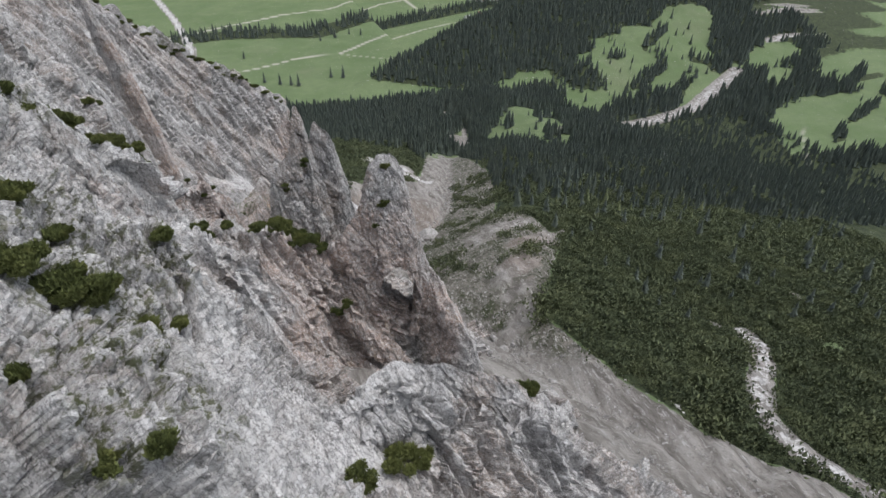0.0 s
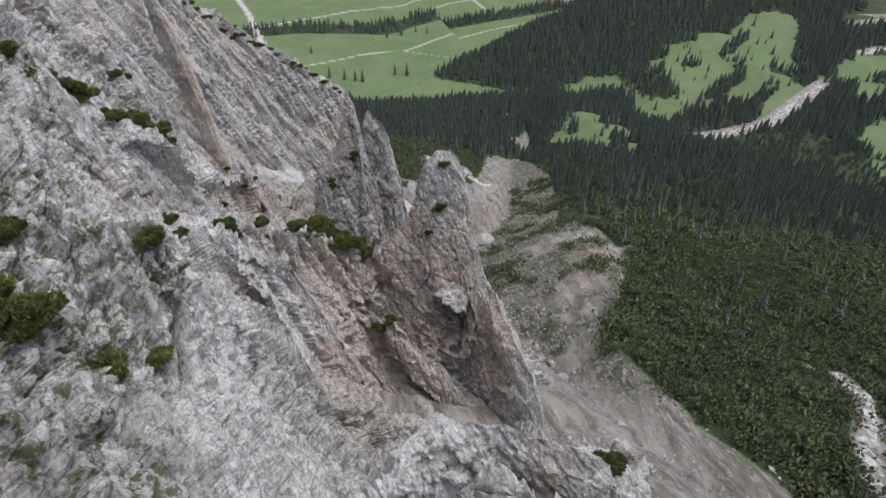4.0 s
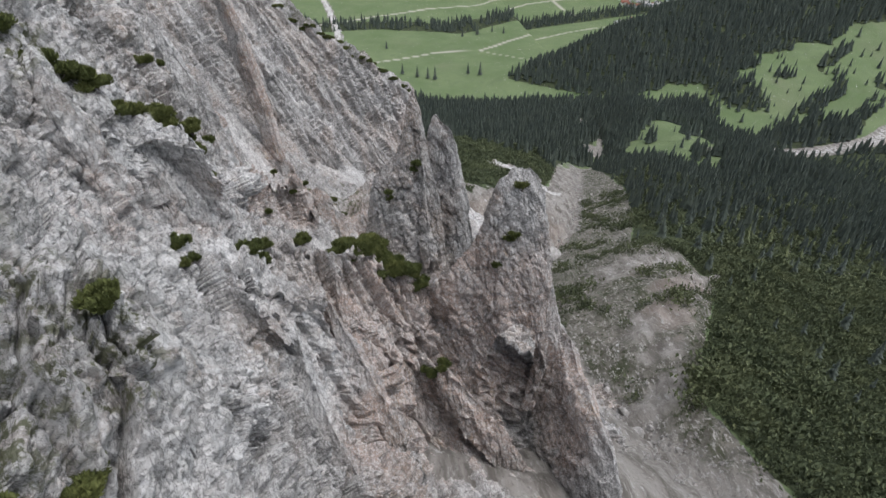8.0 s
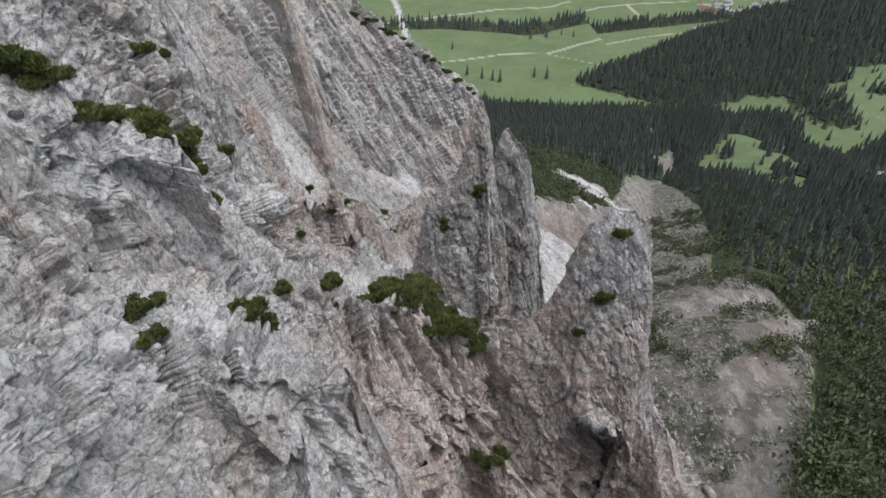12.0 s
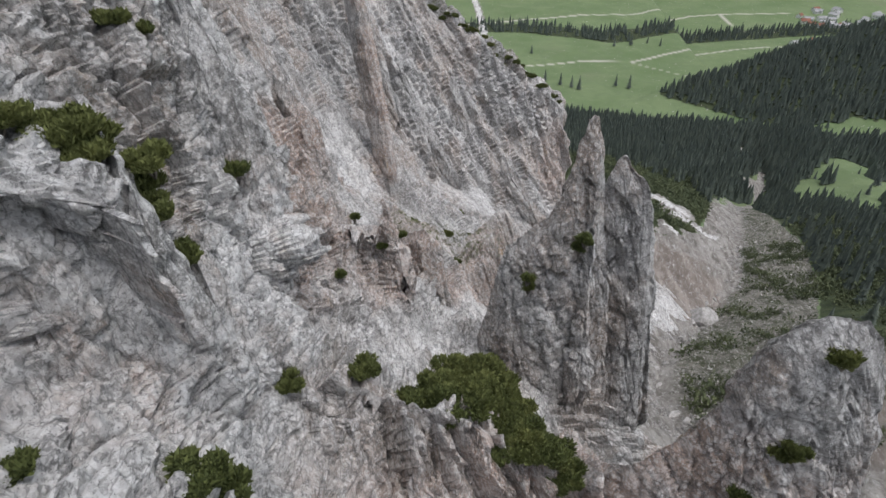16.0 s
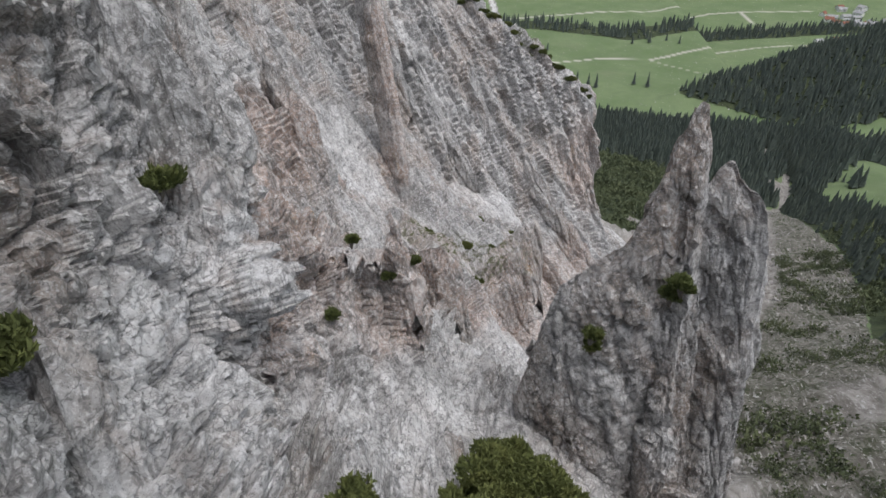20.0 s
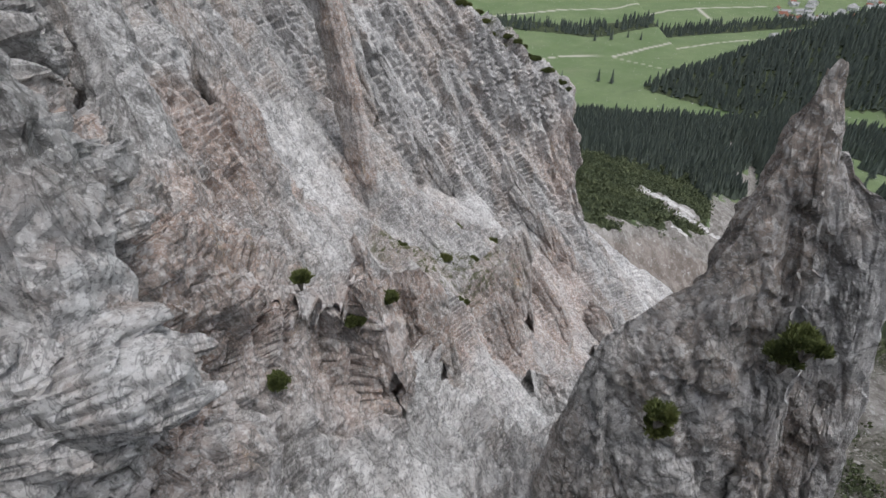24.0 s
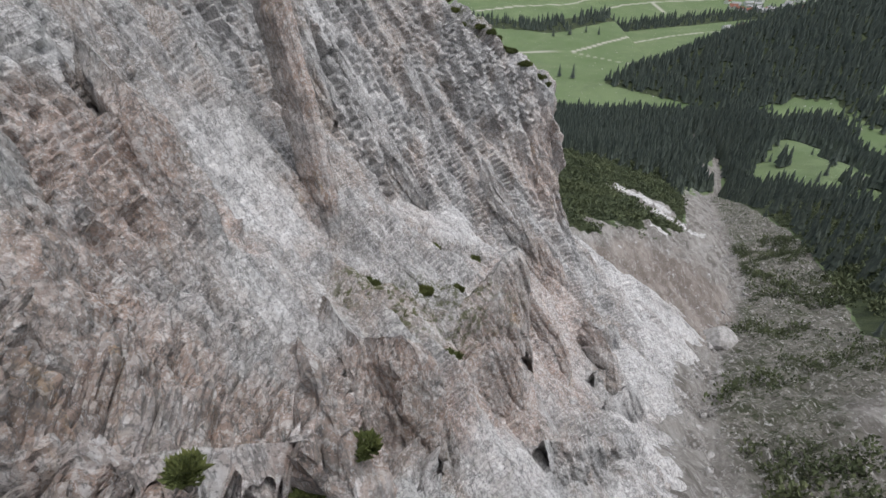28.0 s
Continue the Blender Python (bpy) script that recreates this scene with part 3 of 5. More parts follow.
def near(p, places):
    """1 inside a set of round patches (x, y, z, radius), fading to 0 at their rims."""
    out = np.zeros(len(p))
    for x, y, z, r in places:
        d = np.sqrt(((p - (x, y, z)) ** 2).sum(1)) / r
        out = np.maximum(out, 1 - smooth(0.6, 1.15, d))
    return out


SCREE = [(-7, 91, 293, 5), (-5, 88, 295, 4.5), (-5, 97, 289, 4.5), (-10, 66, 313, 4), (-7, 70, 309, 4), (-4, 28, 318, 9), (-2, 36, 313, 7), (-3.5, 107, 286, 4.5), (-1.5, 111, 281, 4.5), (-10, 62, 315.5, 3),
         (2, 32, 312, 9), (-1, 41, 312, 8), (6, 38, 308, 8), (-4, 107, 286, 5), (-1, 112, 280, 6), (3, 120, 271, 7), (-24, 146, 281, 7), (-26, 150, 285, 7), (38, 214, 219, 16), (50, 222, 212, 14),
         (30, 150, 238, 12), (36, 172, 224, 12), (45, 192, 214, 12), (30, 40, 290, 10), (60, 205, 205, 18), (-3, 178, 256, 6), (1, 92, 294.5, 4)]
RED = [(4, 135, 268, 11), (10, 150, 255, 11), (-6, 118, 283, 6), (0, 125, 272, 7), (14, 156, 247, 9), (-28, 122, 296, 7), (6, 76, 295, 8), (12, 70, 281, 9), (25, 70, 280, 9), (-16, 74, 310, 5), (-8, 104, 293, 6),
       (16, 78, 292, 11), (10, 80, 290, 9), (-7, 104, 297, 6), (-10, 99, 299, 6), (-18, 152, 281, 6), (-20, 155, 290, 5), (-22, 159, 298, 5), (-25, 164, 308, 5), (8, 74, 286, 11), (14, 76, 287, 10), (2, 70, 296, 9), (20, 72, 282, 10), (-12, 96, 301, 7), (-14, 104, 297, 7), (-10, 112, 292, 8), (-20, 113, 293, 8), (-16, 90, 305, 6),
       (-20, 100, 304, 7), (-8, 118, 286, 7), (12, 165, 248, 14), (20, 205, 256, 14), (-12, 70, 311, 6), (-15, 62, 318, 6), (18, 176, 242, 12), (4, 60, 296, 8), (-26, 124, 296, 8), (-22, 135, 288, 6)]
PALE = [(-9, 24, 327, 9), (-3, 22, 320, 9), (-6, 33, 320, 9), (-4, 44, 314, 8), (-9, 74, 309, 7), (-11, 84, 305, 6), (-7, 64, 311, 6), (-13, 68, 315, 6),
        (-14, 16, 332, 14), (-20, 44, 334, 12), (-12, 28, 327, 15), (-7, 38, 319, 12), (-10, 46, 321, 9), (-16, 63, 322, 9), (-11, 56, 318, 8), (-6, 50, 311, 8), (-13.5, 90, 305, 6), (-21, 76, 326, 9), (-20, 62, 328, 9), (-14, 74, 315, 7), (-3, 62, 300, 7), (-24, 96, 320, 8), (9, 36, 310, 7)]
MOSS = [(-9, 21, 328, 4), (-11, 36, 326, 4), (-12, 37, 325, 8), (-9, 26, 326, 6), (-14, 44, 326, 7), (-20, 70, 328, 6), (-8, 44, 321, 4), (-6, 28, 322, 5), (-5, 140, 272, 7), (-2, 146, 268, 8), (-9, 137, 276, 7), (17, 84, 300, 5),
        (20, 215, 262, 9), (-2, 214, 280, 9), (-20, 213, 292, 9)]


def rock_masks(me, p, normal_z, gather=0.0):
    n = fractal(p / 5.0, 3, 61)
    scree = np.clip(np.maximum(np.maximum(near(p, SCREE), 0.3 * gather), 0.5 * smooth(0.78, 0.90, normal_z + 0.10 * n)) + 0.25 * n, 0, 1)
    mask(me, "scree", scree)
    mask(me, "pale", np.clip(near(p, PALE) + 0.3 * n, 0, 1))
    mask(me, "red", np.clip(near(p, RED) + 0.3 * n, 0, 1))
    mask(me, "moss", np.clip(near(p, MOSS) + 0.2 * n - 0.1, 0, 1))


def loose_at(p, normal_z):
    return np.clip(np.maximum(0.55 * near(p, SCREE), smooth(0.80, 0.92, normal_z)), 0, 1)


# parts of the wall that stand out or lie back: x, y, z, radius, metres
SWELLS = [(-12, 103, 301, 5, -1.0), (-12.5, 97.4, 297.5, 3.2, -1.6), (-12.2, 91.2, 304, 3.6, 1.7), (-6, 95, 290, 5, -1.5), (-5.7, 116.5, 283, 4.5, -1.5), (0, 117, 275, 6, -2.0), (-23.5, 128.5, 297, 5, 1.6), (20.6, 141.2, 247.5, 6, 1.6)]


def build_wall():
    # rows lie closer where the wall stands steep across them
    fine = np.arange(14, 226, 0.1)
    coarse = loft(fine, 90)[:, 18:84]
    run = np.linalg.norm(np.diff(coarse, axis=0), axis=2).mean(1) / np.interp(fine[1:], [14, 110, 130, 226], [0.25, 0.27, 0.40, 0.50])
    run = np.concatenate([[0], np.cumsum(run)])
    ys = np.concatenate([np.arange(-40, 14, 3.0), np.interp(np.arange(0, run[-1]), run, fine), np.arange(226, 263, 2.0)])
    base = loft(ys, 640)
    n = grid_normals(base)
    n = n * np.sign(n[..., 2:3] + 1e-6)
    flat, nf = base.reshape(-1, 3), n.reshape(-1, 3)
    gather = rubble(flat)
    loose = np.maximum(loose_at(flat, nf[:, 2]), 0.5 * gather)
    for x, y, z, r, push in SWELLS:
        d = np.sqrt(((flat - (x, y, z)) ** 2).sum(1)) / r
        flat = flat + nf * (push * (1 - smooth(0.35, 1.0, d)))[:, None]
    amount = rock_relief(flat, nf, loose).reshape(base.shape[:2])
    first = int(np.searchsorted(ys, 122))
    for part_of in (amount[first:],):
        part_of[1:-1, 1:-1] = 0.5 * part_of[1:-1, 1:-1] + 0.125 * (part_of[:-2, 1:-1] + part_of[2:, 1:-1] + part_of[1:-1, :-2] + part_of[1:-1, 2:])
    out = flat + nf * (amount.ravel() - 1.0 * gather - 0.2)[:, None]
    me = mesh_grid("rock_wall", out.reshape(base.shape), False)
    rock_masks(me, flat, nf[:, 2], gather)
    me.materials.append(ROCK)
    return tagged(new("cliff", me), "tall grey dolomite cliff with steep beds and pale scree", "cliff", kind="structure")


def fin(name, label, crest, depth, thin, spread, power=0.85, step=0.28, relief=0.7, lean=0.0, parent=None, cuts=()):
    """A standing rib of rock under a crest line: it widens downwards on both sides."""
    crest = np.array(crest, float)
    run = np.concatenate([[0], np.cumsum(np.linalg.norm(np.diff(crest, axis=0), axis=1))])
    n = max(24, int(run[-1] / step))
    line = np.stack([np.interp(np.linspace(0, run[-1], n), run, crest[:, a]) for a in range(3)], 1)
    flat = line.copy()
    for _ in range(int(2.5 / step)):
        flat[1:-1] = 0.25 * flat[:-2] + 0.5 * flat[1:-1] + 0.25 * flat[2:]
    for _ in range(2):
        line[1:-1] = 0.25 * line[:-2] + 0.5 * line[1:-1] + 0.25 * line[2:]
    line[:, :2] = flat[:, :2]
    line[:, 2] += 0.8 * fractal(line / 1.5, 3, 67) * np.sin(np.linspace(0, np.pi, n)) ** 0.5
    ahead = np.gradient(flat[:, :2], axis=0)
    ahead /= np.linalg.norm(ahead, axis=1)[:, None] + 1e-9
    side = np.stack([ahead[:, 1], -ahead[:, 0]], 1)
    m = max(16, int(depth / step))
    down = np.concatenate([-np.linspace(1, 0, m) ** 1.15, np.linspace(0, 1, m)[1:] ** 1.15])
    d = np.abs(down) * depth
    calm = line[:, 2].copy()
    for _ in range(int(9 / step)):
        calm[1:-1] = 0.25 * calm[:-2] + 0.5 * calm[1:-1] + 0.25 * calm[2:]
    below = np.maximum(0.4 * d[None, :], d[None, :] + np.clip(calm - line[:, 2], -6, 1.2)[:, None])
    w = np.sign(down)[None, :] * np.minimum(1, d / 1.5)[None, :] * (thin + spread * below ** power)
    end = np.sin(np.pi * np.clip(np.linspace(0, 1, n), 0.03, 0.97)) ** 0.35
    pts = np.empty((n, len(down), 3))
    pts[..., :2] = line[:, None, :2] + side[:, None, :] * (w[:, :, None] * end[:, None, None] + lean * d[None, :, None])
    pts[..., 2] = line[:, None, 2] - d[None, :]
    nrm = grid_normals(pts)
    mid = line[:, None, :] - np.array([0, 0, depth * 0.5])
    flip = np.sign(((pts - mid) * nrm).sum(-1).mean())
    nrm *= flip
    flat_p, nf = pts.reshape(-1, 3), nrm.reshape(-1, 3)
    amount = relief * rock_relief(flat_p, nf, 0.0, 0.5) * np.clip(0.34 + np.repeat(d[None], n, 0).ravel() / 7.0, 0, 1)
    out = flat_p + nf * amount[:, None]
    out = out.reshape(pts.shape)
    if parent:
        me = mesh_grid(name, out, False)
        rock_masks(me, flat_p, np.full(len(flat_p), 0.2))
        me.materials.append(ROCK)
        ob = new(name, me)
        ob.parent = parent
        return ob
    # a free-standing thing: its peaks and shoulders are parts
    base = tagged(new(name), label, "rock spire")
    edges = [0] + [int(round(run[k] / run[-1] * (n - 1))) for k in cuts] + [n - 1]
    for i, (lo, hi) in enumerate(zip(edges[:-1], edges[1:])):
        top = line[lo:hi + 1, 2].max() >= max(line[lo, 2], line[hi, 2]) + 0.4
        piece = "peak" if top else "rock_shoulder"
        me = mesh_grid(piece, out[lo:hi + 1], False)
        rock_masks(me, pts[lo:hi + 1].reshape(-1, 3), np.full((hi + 1 - lo) * len(down), 0.2))
        me.materials.append(ROCK)
        new(piece, me).parent = base
    return base


cliff = build_wall()
fin("rock_spire", "pointed grey rock spire on a sharp jagged ridge", [(1.2, 96.6, 283), (2.2, 97.6, 292), (3.5, 98.3, 299.4), (4.6, 98.6, 300.1), (6, 98.6, 302), (7, 98.3, 303), (7.9, 98.4, 305.2), (8.7, 98.9, 308.6), (9.35, 99.3, 311.9), (9.75, 99.4, 312), (10.2, 99.5, 310), (10.5, 99.5, 309.6),
     (11.2, 99.4, 305.5), (11.9, 99.1, 301.5), (12.6, 98.6, 297), (13.4, 97.9, 291), (14.4, 97.2, 284), (15.2, 96.6, 276)], 24, 0.25, 0.28, 0.92, lean=0.02, relief=0.45, cuts=(4, 7, 13))
fin("rock_spire", "grey rock blade with a notched top behind a spire", [(11, 103.4, 298), (11.9, 103.2, 303.5), (12.6, 103, 306), (13.3, 102.8, 306.8), (13.9, 102.6, 305.6), (14.6, 102.2, 304.9), (15.5, 101.2, 304.1), (16, 100.4, 301.5), (16.3, 99.6, 297.5), (16.8, 98.9, 292.5), (17.6, 98.2, 286), (18.6, 97.6, 278)], 24, 0.3, 0.24, 0.9, lean=-0.02, relief=0.42, cuts=(3, 6, 8))
fin("rock_spire", "blunt grey rock tower over a reddish rock face", [(8.4, 82.5, 290.5), (10.2, 81, 294.4), (12.3, 79.6, 296.8), (14.6, 79.6, 299.6), (16.2, 79.6, 303.4), (17.1, 79.6, 307.4), (18.4, 79.6, 309.2), (20.6, 79.6, 309.7), (22.2, 79.4, 308.4), (23.1, 79.3, 306), (24.1, 79.3, 300.5), (25.1, 79, 294), (26.2, 78, 288.3),
     (27.3, 75.5, 286.6), (27.5, 72.5, 284.6), (27.4, 69, 285.6), (27.5, 64, 284.6), (27.6, 60, 284.6), (28.4, 57.5, 279), (29.4, 55.5, 270)], 19, 0.9, 0.27, 0.9, lean=0.03, relief=0.45, cuts=(3, 10, 13))
fin("rock_spire", "slender orange-grey rock pillar standing out from the cliff", [(-29.5, 171, 319), (-25.5, 164.5, 309), (-22, 158.5, 299), (-19.8, 154.6, 290.5), (-18.2, 151.6, 281.5), (-17.4, 150, 276), (-17, 149.4, 270)], 13, 0.8, 0.17, 0.8, relief=0.4, cuts=(2, 4))
fin("rock_spire", "leaning brown-grey rock fin above the scree", [(18, 171, 229), (23, 174.5, 231), (27.5, 177, 235), (29.5, 178, 233.5), (31.5, 179, 222)], 14, 0.5, 0.32, cuts=(1,))
fin("rock_spire", "grey rock pinnacle among scree ledges", [(-7, 134, 273.5), (-3, 138.5, 272.8), (0.5, 142, 273.8), (2.2, 143.8, 276), (3.2, 144.8, 276.4), (4.2, 145.6, 274.4), (5, 146.2, 268), (5.6, 146.6, 260)], 14, 0.7, 0.28, relief=0.5, cuts=(2,))
fin("rock_spire", "blocky orange-brown rock pillar beside a scree chute", [(-10, 122, 284), (-8, 120.2, 286), (-6.9, 119.1, 286.9), (-6, 118.2, 286.5), (-5.4, 117.3, 283.5), (-4.9, 116.6, 278.5)], 9, 1.2, 0.22, relief=0.5, cuts=(1,))
fin("rock_spire", "narrow brown rock tooth over a scree gully", [(-3.4, 130.6, 272), (-0.6, 132.8, 272.8), (1.3, 134.2, 273), (2.2, 134.9, 271.6), (3.2, 135.6, 267), (4.2, 136.4, 260)], 11, 0.6, 0.26, relief=0.5, cuts=(1,))
fin("rock_spire", "orange-stained rock rib with a blunt foot", [(6, 163, 257), (9, 160, 255), (11.5, 157.5, 252.5), (13, 156, 250), (14.4, 155, 247), (15.2, 154.4, 240), (15.8, 154, 233)], 12, 0.7, 0.3, relief=0.5, cuts=(3,))
fin("rock_spire", "dark jagged rock teeth on the lowest cliff ridge", [(20, 152, 242), (23, 154.8, 240.6), (25, 156.5, 241.2), (26.4, 157.6, 238.6), (27.6, 158.4, 239), (28.6, 159.2, 236), (29.5, 160, 227)], 13, 0.5, 0.28, relief=0.5, cuts=(2, 3))
fin("rock_spire", "grey rock nose standing out high on the cliff", [(-31, 135.4, 301), (-27.5, 132, 300), (-24.8, 129.6, 299), (-23.8, 128.5, 298), (-23, 127.7, 293), (-22.4, 127.2, 286), (-22, 127, 281)], 11, 1.1, 0.24, relief=0.55, cuts=(3,))


def rib(depth, thin, spread, *xyz):
    """A rib or buttress of the same rock, grown from the cliff."""
    fin("rock_rib", "", list(zip(xyz[::3], xyz[1::3], xyz[2::3])), depth, thin, spread, relief=0.8, step=0.33, parent=cliff)


rib(12, 0.7, 0.40,  4, 28, 312.6,  6, 35, 311,  9.1, 37.8, 309.2,  13, 37, 308.6,  17, 34.6, 307.8,  20.2, 33.3, 307,  23.5, 35, 302.5,  26.4, 37.2, 297.6,  30, 40, 291.5,  34, 44, 285,  39, 48.8, 279,  43, 53, 271)
rib(13, 0.6, 0.34,  4, 124, 270,  9, 130, 263,  14, 136, 255,  17.5, 139, 251.6,  20.3, 141, 249.6,  21.6, 142.4, 245,  22.5, 143.2, 236)
rib(4, 0.5, 0.3,  -15.6, 79, 319.6,  -13, 76.8, 317.4,  -11.9, 75.7, 315.8,  -11.4, 75.4, 313.4,  -11.3, 75.2, 310.8,  -11.6, 75, 307.6)
rib(4, 0.6, 0.3,  -18, 75.6, 321.4,  -15.6, 72.8, 317.6,  -14.6, 71.7, 314.6,  -14.2, 71.3, 311.6,  -14, 71, 308.6)
rib(4, 0.6, 0.32,  -14.5, 81, 312,  -12, 78.7, 309.8,  -11.2, 77.7, 308.2,  -10.4, 77.4, 306,  -9.8, 76.6, 303.6)
rib(5, 0.7, 0.3,  -18.8, 67.8, 328.6,  -16.6, 65, 326.5,  -15.2, 64.4, 323,  -14.5, 64.2, 319.8,  -14, 63.6, 316)
rib(6, 0.9, 0.3,  -16.5, 78, 319.5,  -13.6, 75.6, 316.5,  -12.3, 74.6, 311.5,  -11.3, 73.6, 306.5)
rib(7, 1, 0.3,  -20, 96, 323,  -16, 93.4, 316.5,  -14.4, 91.2, 309.5,  -13, 89.5, 302)
rib(6, 1, 0.34,  -11, 51, 322,  -8.6, 47.5, 322.5,  -7, 45, 319,  -5.5, 43.5, 313)
rib(7, 0.8, 0.34,  -2, 70, 303,  1, 65.5, 299,  4, 62, 293,  7, 59.5, 286)
rib(6, 0.8, 0.34,  -4, 64, 304,  -2.2, 58, 303,  0, 54, 299,  3, 51, 293)
rib(9, 1.4, 0.32,  -30, 120, 312,  -26, 115, 304,  -22.5, 111.5, 298,  -20, 109.5, 291)
rib(8, 1.2, 0.3,  -14, 128, 283,  -10.5, 122, 284,  -8, 117.5, 283,  -6, 115, 277)
rib(8, 0.8, 0.36,  -12, 150, 272,  -6, 146, 268,  0, 148, 262,  5, 152, 254,  10, 154, 247)
rib(9, 0.8, 0.36,  -6, 160, 264,  2, 160, 259,  8, 163, 252,  13, 166, 244,  16, 168, 238)
rib(12, 0.5, 0.36,  20, 160, 240,  25, 166, 234,  29, 170, 230,  32, 172, 222)
rib(10, 0.8, 0.36,  2, 190, 264,  10, 186, 254,  17, 185, 245,  22, 187, 236)
rib(8, 1.2, 0.34,  -38, 196, 306,  -30, 189, 298,  -26, 183, 288,  -22, 179, 276)
rib(8, 1, 0.36,  -22, 207, 296,  -13, 201, 284,  -8, 196, 272,  -5, 192, 262)
rib(9, 1.2, 0.34,  -44, 150, 318,  -39, 146, 308,  -35, 143, 299,  -31, 140, 289)
rib(5, 0.6, 0.4,  10, 72, 289,  14, 69, 285,  17.5, 67, 281,  20, 65.5, 276)
rib(8, 0.9, 0.34,  -22.9, 188.4, 286.7,  -16, 186.7, 272.5,  -7.9, 180, 261.6)
rib(4.9, 0.97, 0.5,  -0.7, 75.3, 300.2,  1, 73.8, 294.3,  3.7, 69.3, 291.6)
rib(6, 0.6, 0.34,  -9.2, 107, 298.6,  -7.6, 104.4, 296.6,  -6.4, 102, 293)
rib(9, 0.8, 0.36,  21, 173, 240,  23, 169.4, 240.4,  24.8, 165.9, 238,  25.2, 159.3, 233.2)


def spread_axis(*runs):
    return np.concatenate([np.arange(a, b, s) for a, b, s in runs])


def along(x, y, pts, width, fade):
    """1 near a line of points in plan."""
    pts = np.array(pts, float)
    best = np.full(x.shape, 1e9)
    for (ax, ay), (bx, by) in zip(pts[:-1], pts[1:]):
        t = np.clip(((x - ax) * (bx - ax) + (y - ay) * (by - ay)) / ((bx - ax) ** 2 + (by - ay) ** 2), 0, 1)
        best = np.minimum(best, np.hypot(x - ax - t * (bx - ax), y - ay - t * (by - ay)))
    return 1 - smooth(width, width + fade, best)


def blob(x, y, places):
    """1 inside tilted ovals (x, y, long, short, degrees)."""
    out = np.zeros(x.shape)
    for cx, cy, a, b, turn in places:
        w = 0.45 * fractal(np.stack([x, y, 0 * x + cx], -1).reshape(-1, 3) / max(6.0, 0.5 * b), 3, 170).reshape(x.shape) if np.size(x) < 4e5 else 0
        c, s = math.cos(radians(turn)), math.sin(radians(turn))
        u, v = (x - cx) * c + (y - cy) * s, -(x - cx) * s + (y - cy) * c
        out = np.maximum(out, 1 - smooth(0.8, 1.15, np.hypot(u / a, v / b) + w))
    return out


FOREST_EDGE = [(20, 78), (43, 64), (60, 59), (88, 58), (110, 73), (145, 99), (165, 101), (200, 99), (240, 120), (300, 142), (430, 174), (520, 226), (600, 256), (680, 274), (780, 304)]
CLEARINGS = [(600, 735, 150, 80, 22), (740, 810, 80, 42, 30), (470, 665, 55, 38, 40), (400, 738, 55, 20, 12), (385, 612, 28, 22, 20), (300, 520, 78, 46, 62), (325, 590, 46, 32, 40), (640, 640, 66, 15, 30), (750, 500, 130, 72, 28), (950, 620, 110, 80, 20), (790, 640, 50, 16, 30), (830, 700, 90, 26, 20), (141, 69, 6, 3.5, 30), (312, 318, 9, 5, 40), (134, 334, 9, 5, 60)]
TONGUES = [(486, 712, 34, 26, 50), (585, 690, 55, 9, 25), (650, 775, 40, 8, 30), (520, 775, 26, 7, 10), (590, 815, 36, 8, 20), (300, 480, 18, 8, 40), (335, 560, 14, 7, 20), (282, 545, 10, 5, 60), (690, 560, 60, 12, 20), (760, 760, 30, 8, 40), (800, 500, 60, 5, 20), (700, 455, 30, 7, 30), (560, 745, 12, 6, 0), (630, 720, 16, 5, 40), (900, 600, 50, 8, 30)]
BELT = [(-120, 1195), (60, 1195), (165, 1150), (280, 1225), (400, 1285), (560, 1345), (800, 1400)]
SCARS = [(250, 652, 26, 12, 65), (222, 545, 24, 12, 60), (960, 840, 70, 24, 10), (900, 748, 60, 9, 10), (966, 706, 40, 10, 20), (320, 500, 26, 3, 30), (62, 235, 40, 26, 50), (90, 268, 40, 18, 60), (112, 300, 30, 14, 60), (112, 84, 3, 2, 0), (165, 100, 4, 2, 40)]
BARE_RIGHT = [(80, 160, 17, 9, 25), (85, 139, 13, 4.5, 20), (68, 119, 11, 6, 35), (62, 106, 6, 3, 30), (54, 91, 7, 3.5, 40), (97, 150, 10, 3, 20)]
ROAD_A = [(-80, 905), (14, 965), (110, 1012), (186, 1008), (320, 1119), (395, 1170), (467, 1207), (520, 1215)]
ROAD_B = [(-220, 1150), (-98, 1206), (16, 1259), (132, 1308), (232, 1330), (380, 1450), (447, 1475), (600, 1500)]
ROAD_C = [(447, 1475), (450, 1400), (455, 1330)]
PATH_D = [(690, 500), (668, 483), (598, 411), (473, 305)]
ROAD_E = [(186, 1008), (240, 960), (265, 945)]
RIVER = [(-150, 1720), (-114, 1529), (-78, 1333), (-51, 1125), (-60, 900)]
WHITE_RUN = [(119, 80), (108, 66), (95, 56), (86, 49), (80, 41), (78, 33), (84, 22)]
WHITE_BANK = [(79, 323, 10, 5, -20), (90, 319, 9, 6, -35), (88, 304, 9, 4.5, -40), (98, 300, 9, 2.5, -25), (75, 273, 6, 2, -60)]
WHITE_SCAR = [(440, 572), (466, 570), (522, 576), (589, 592), (642, 622), (729, 667)]


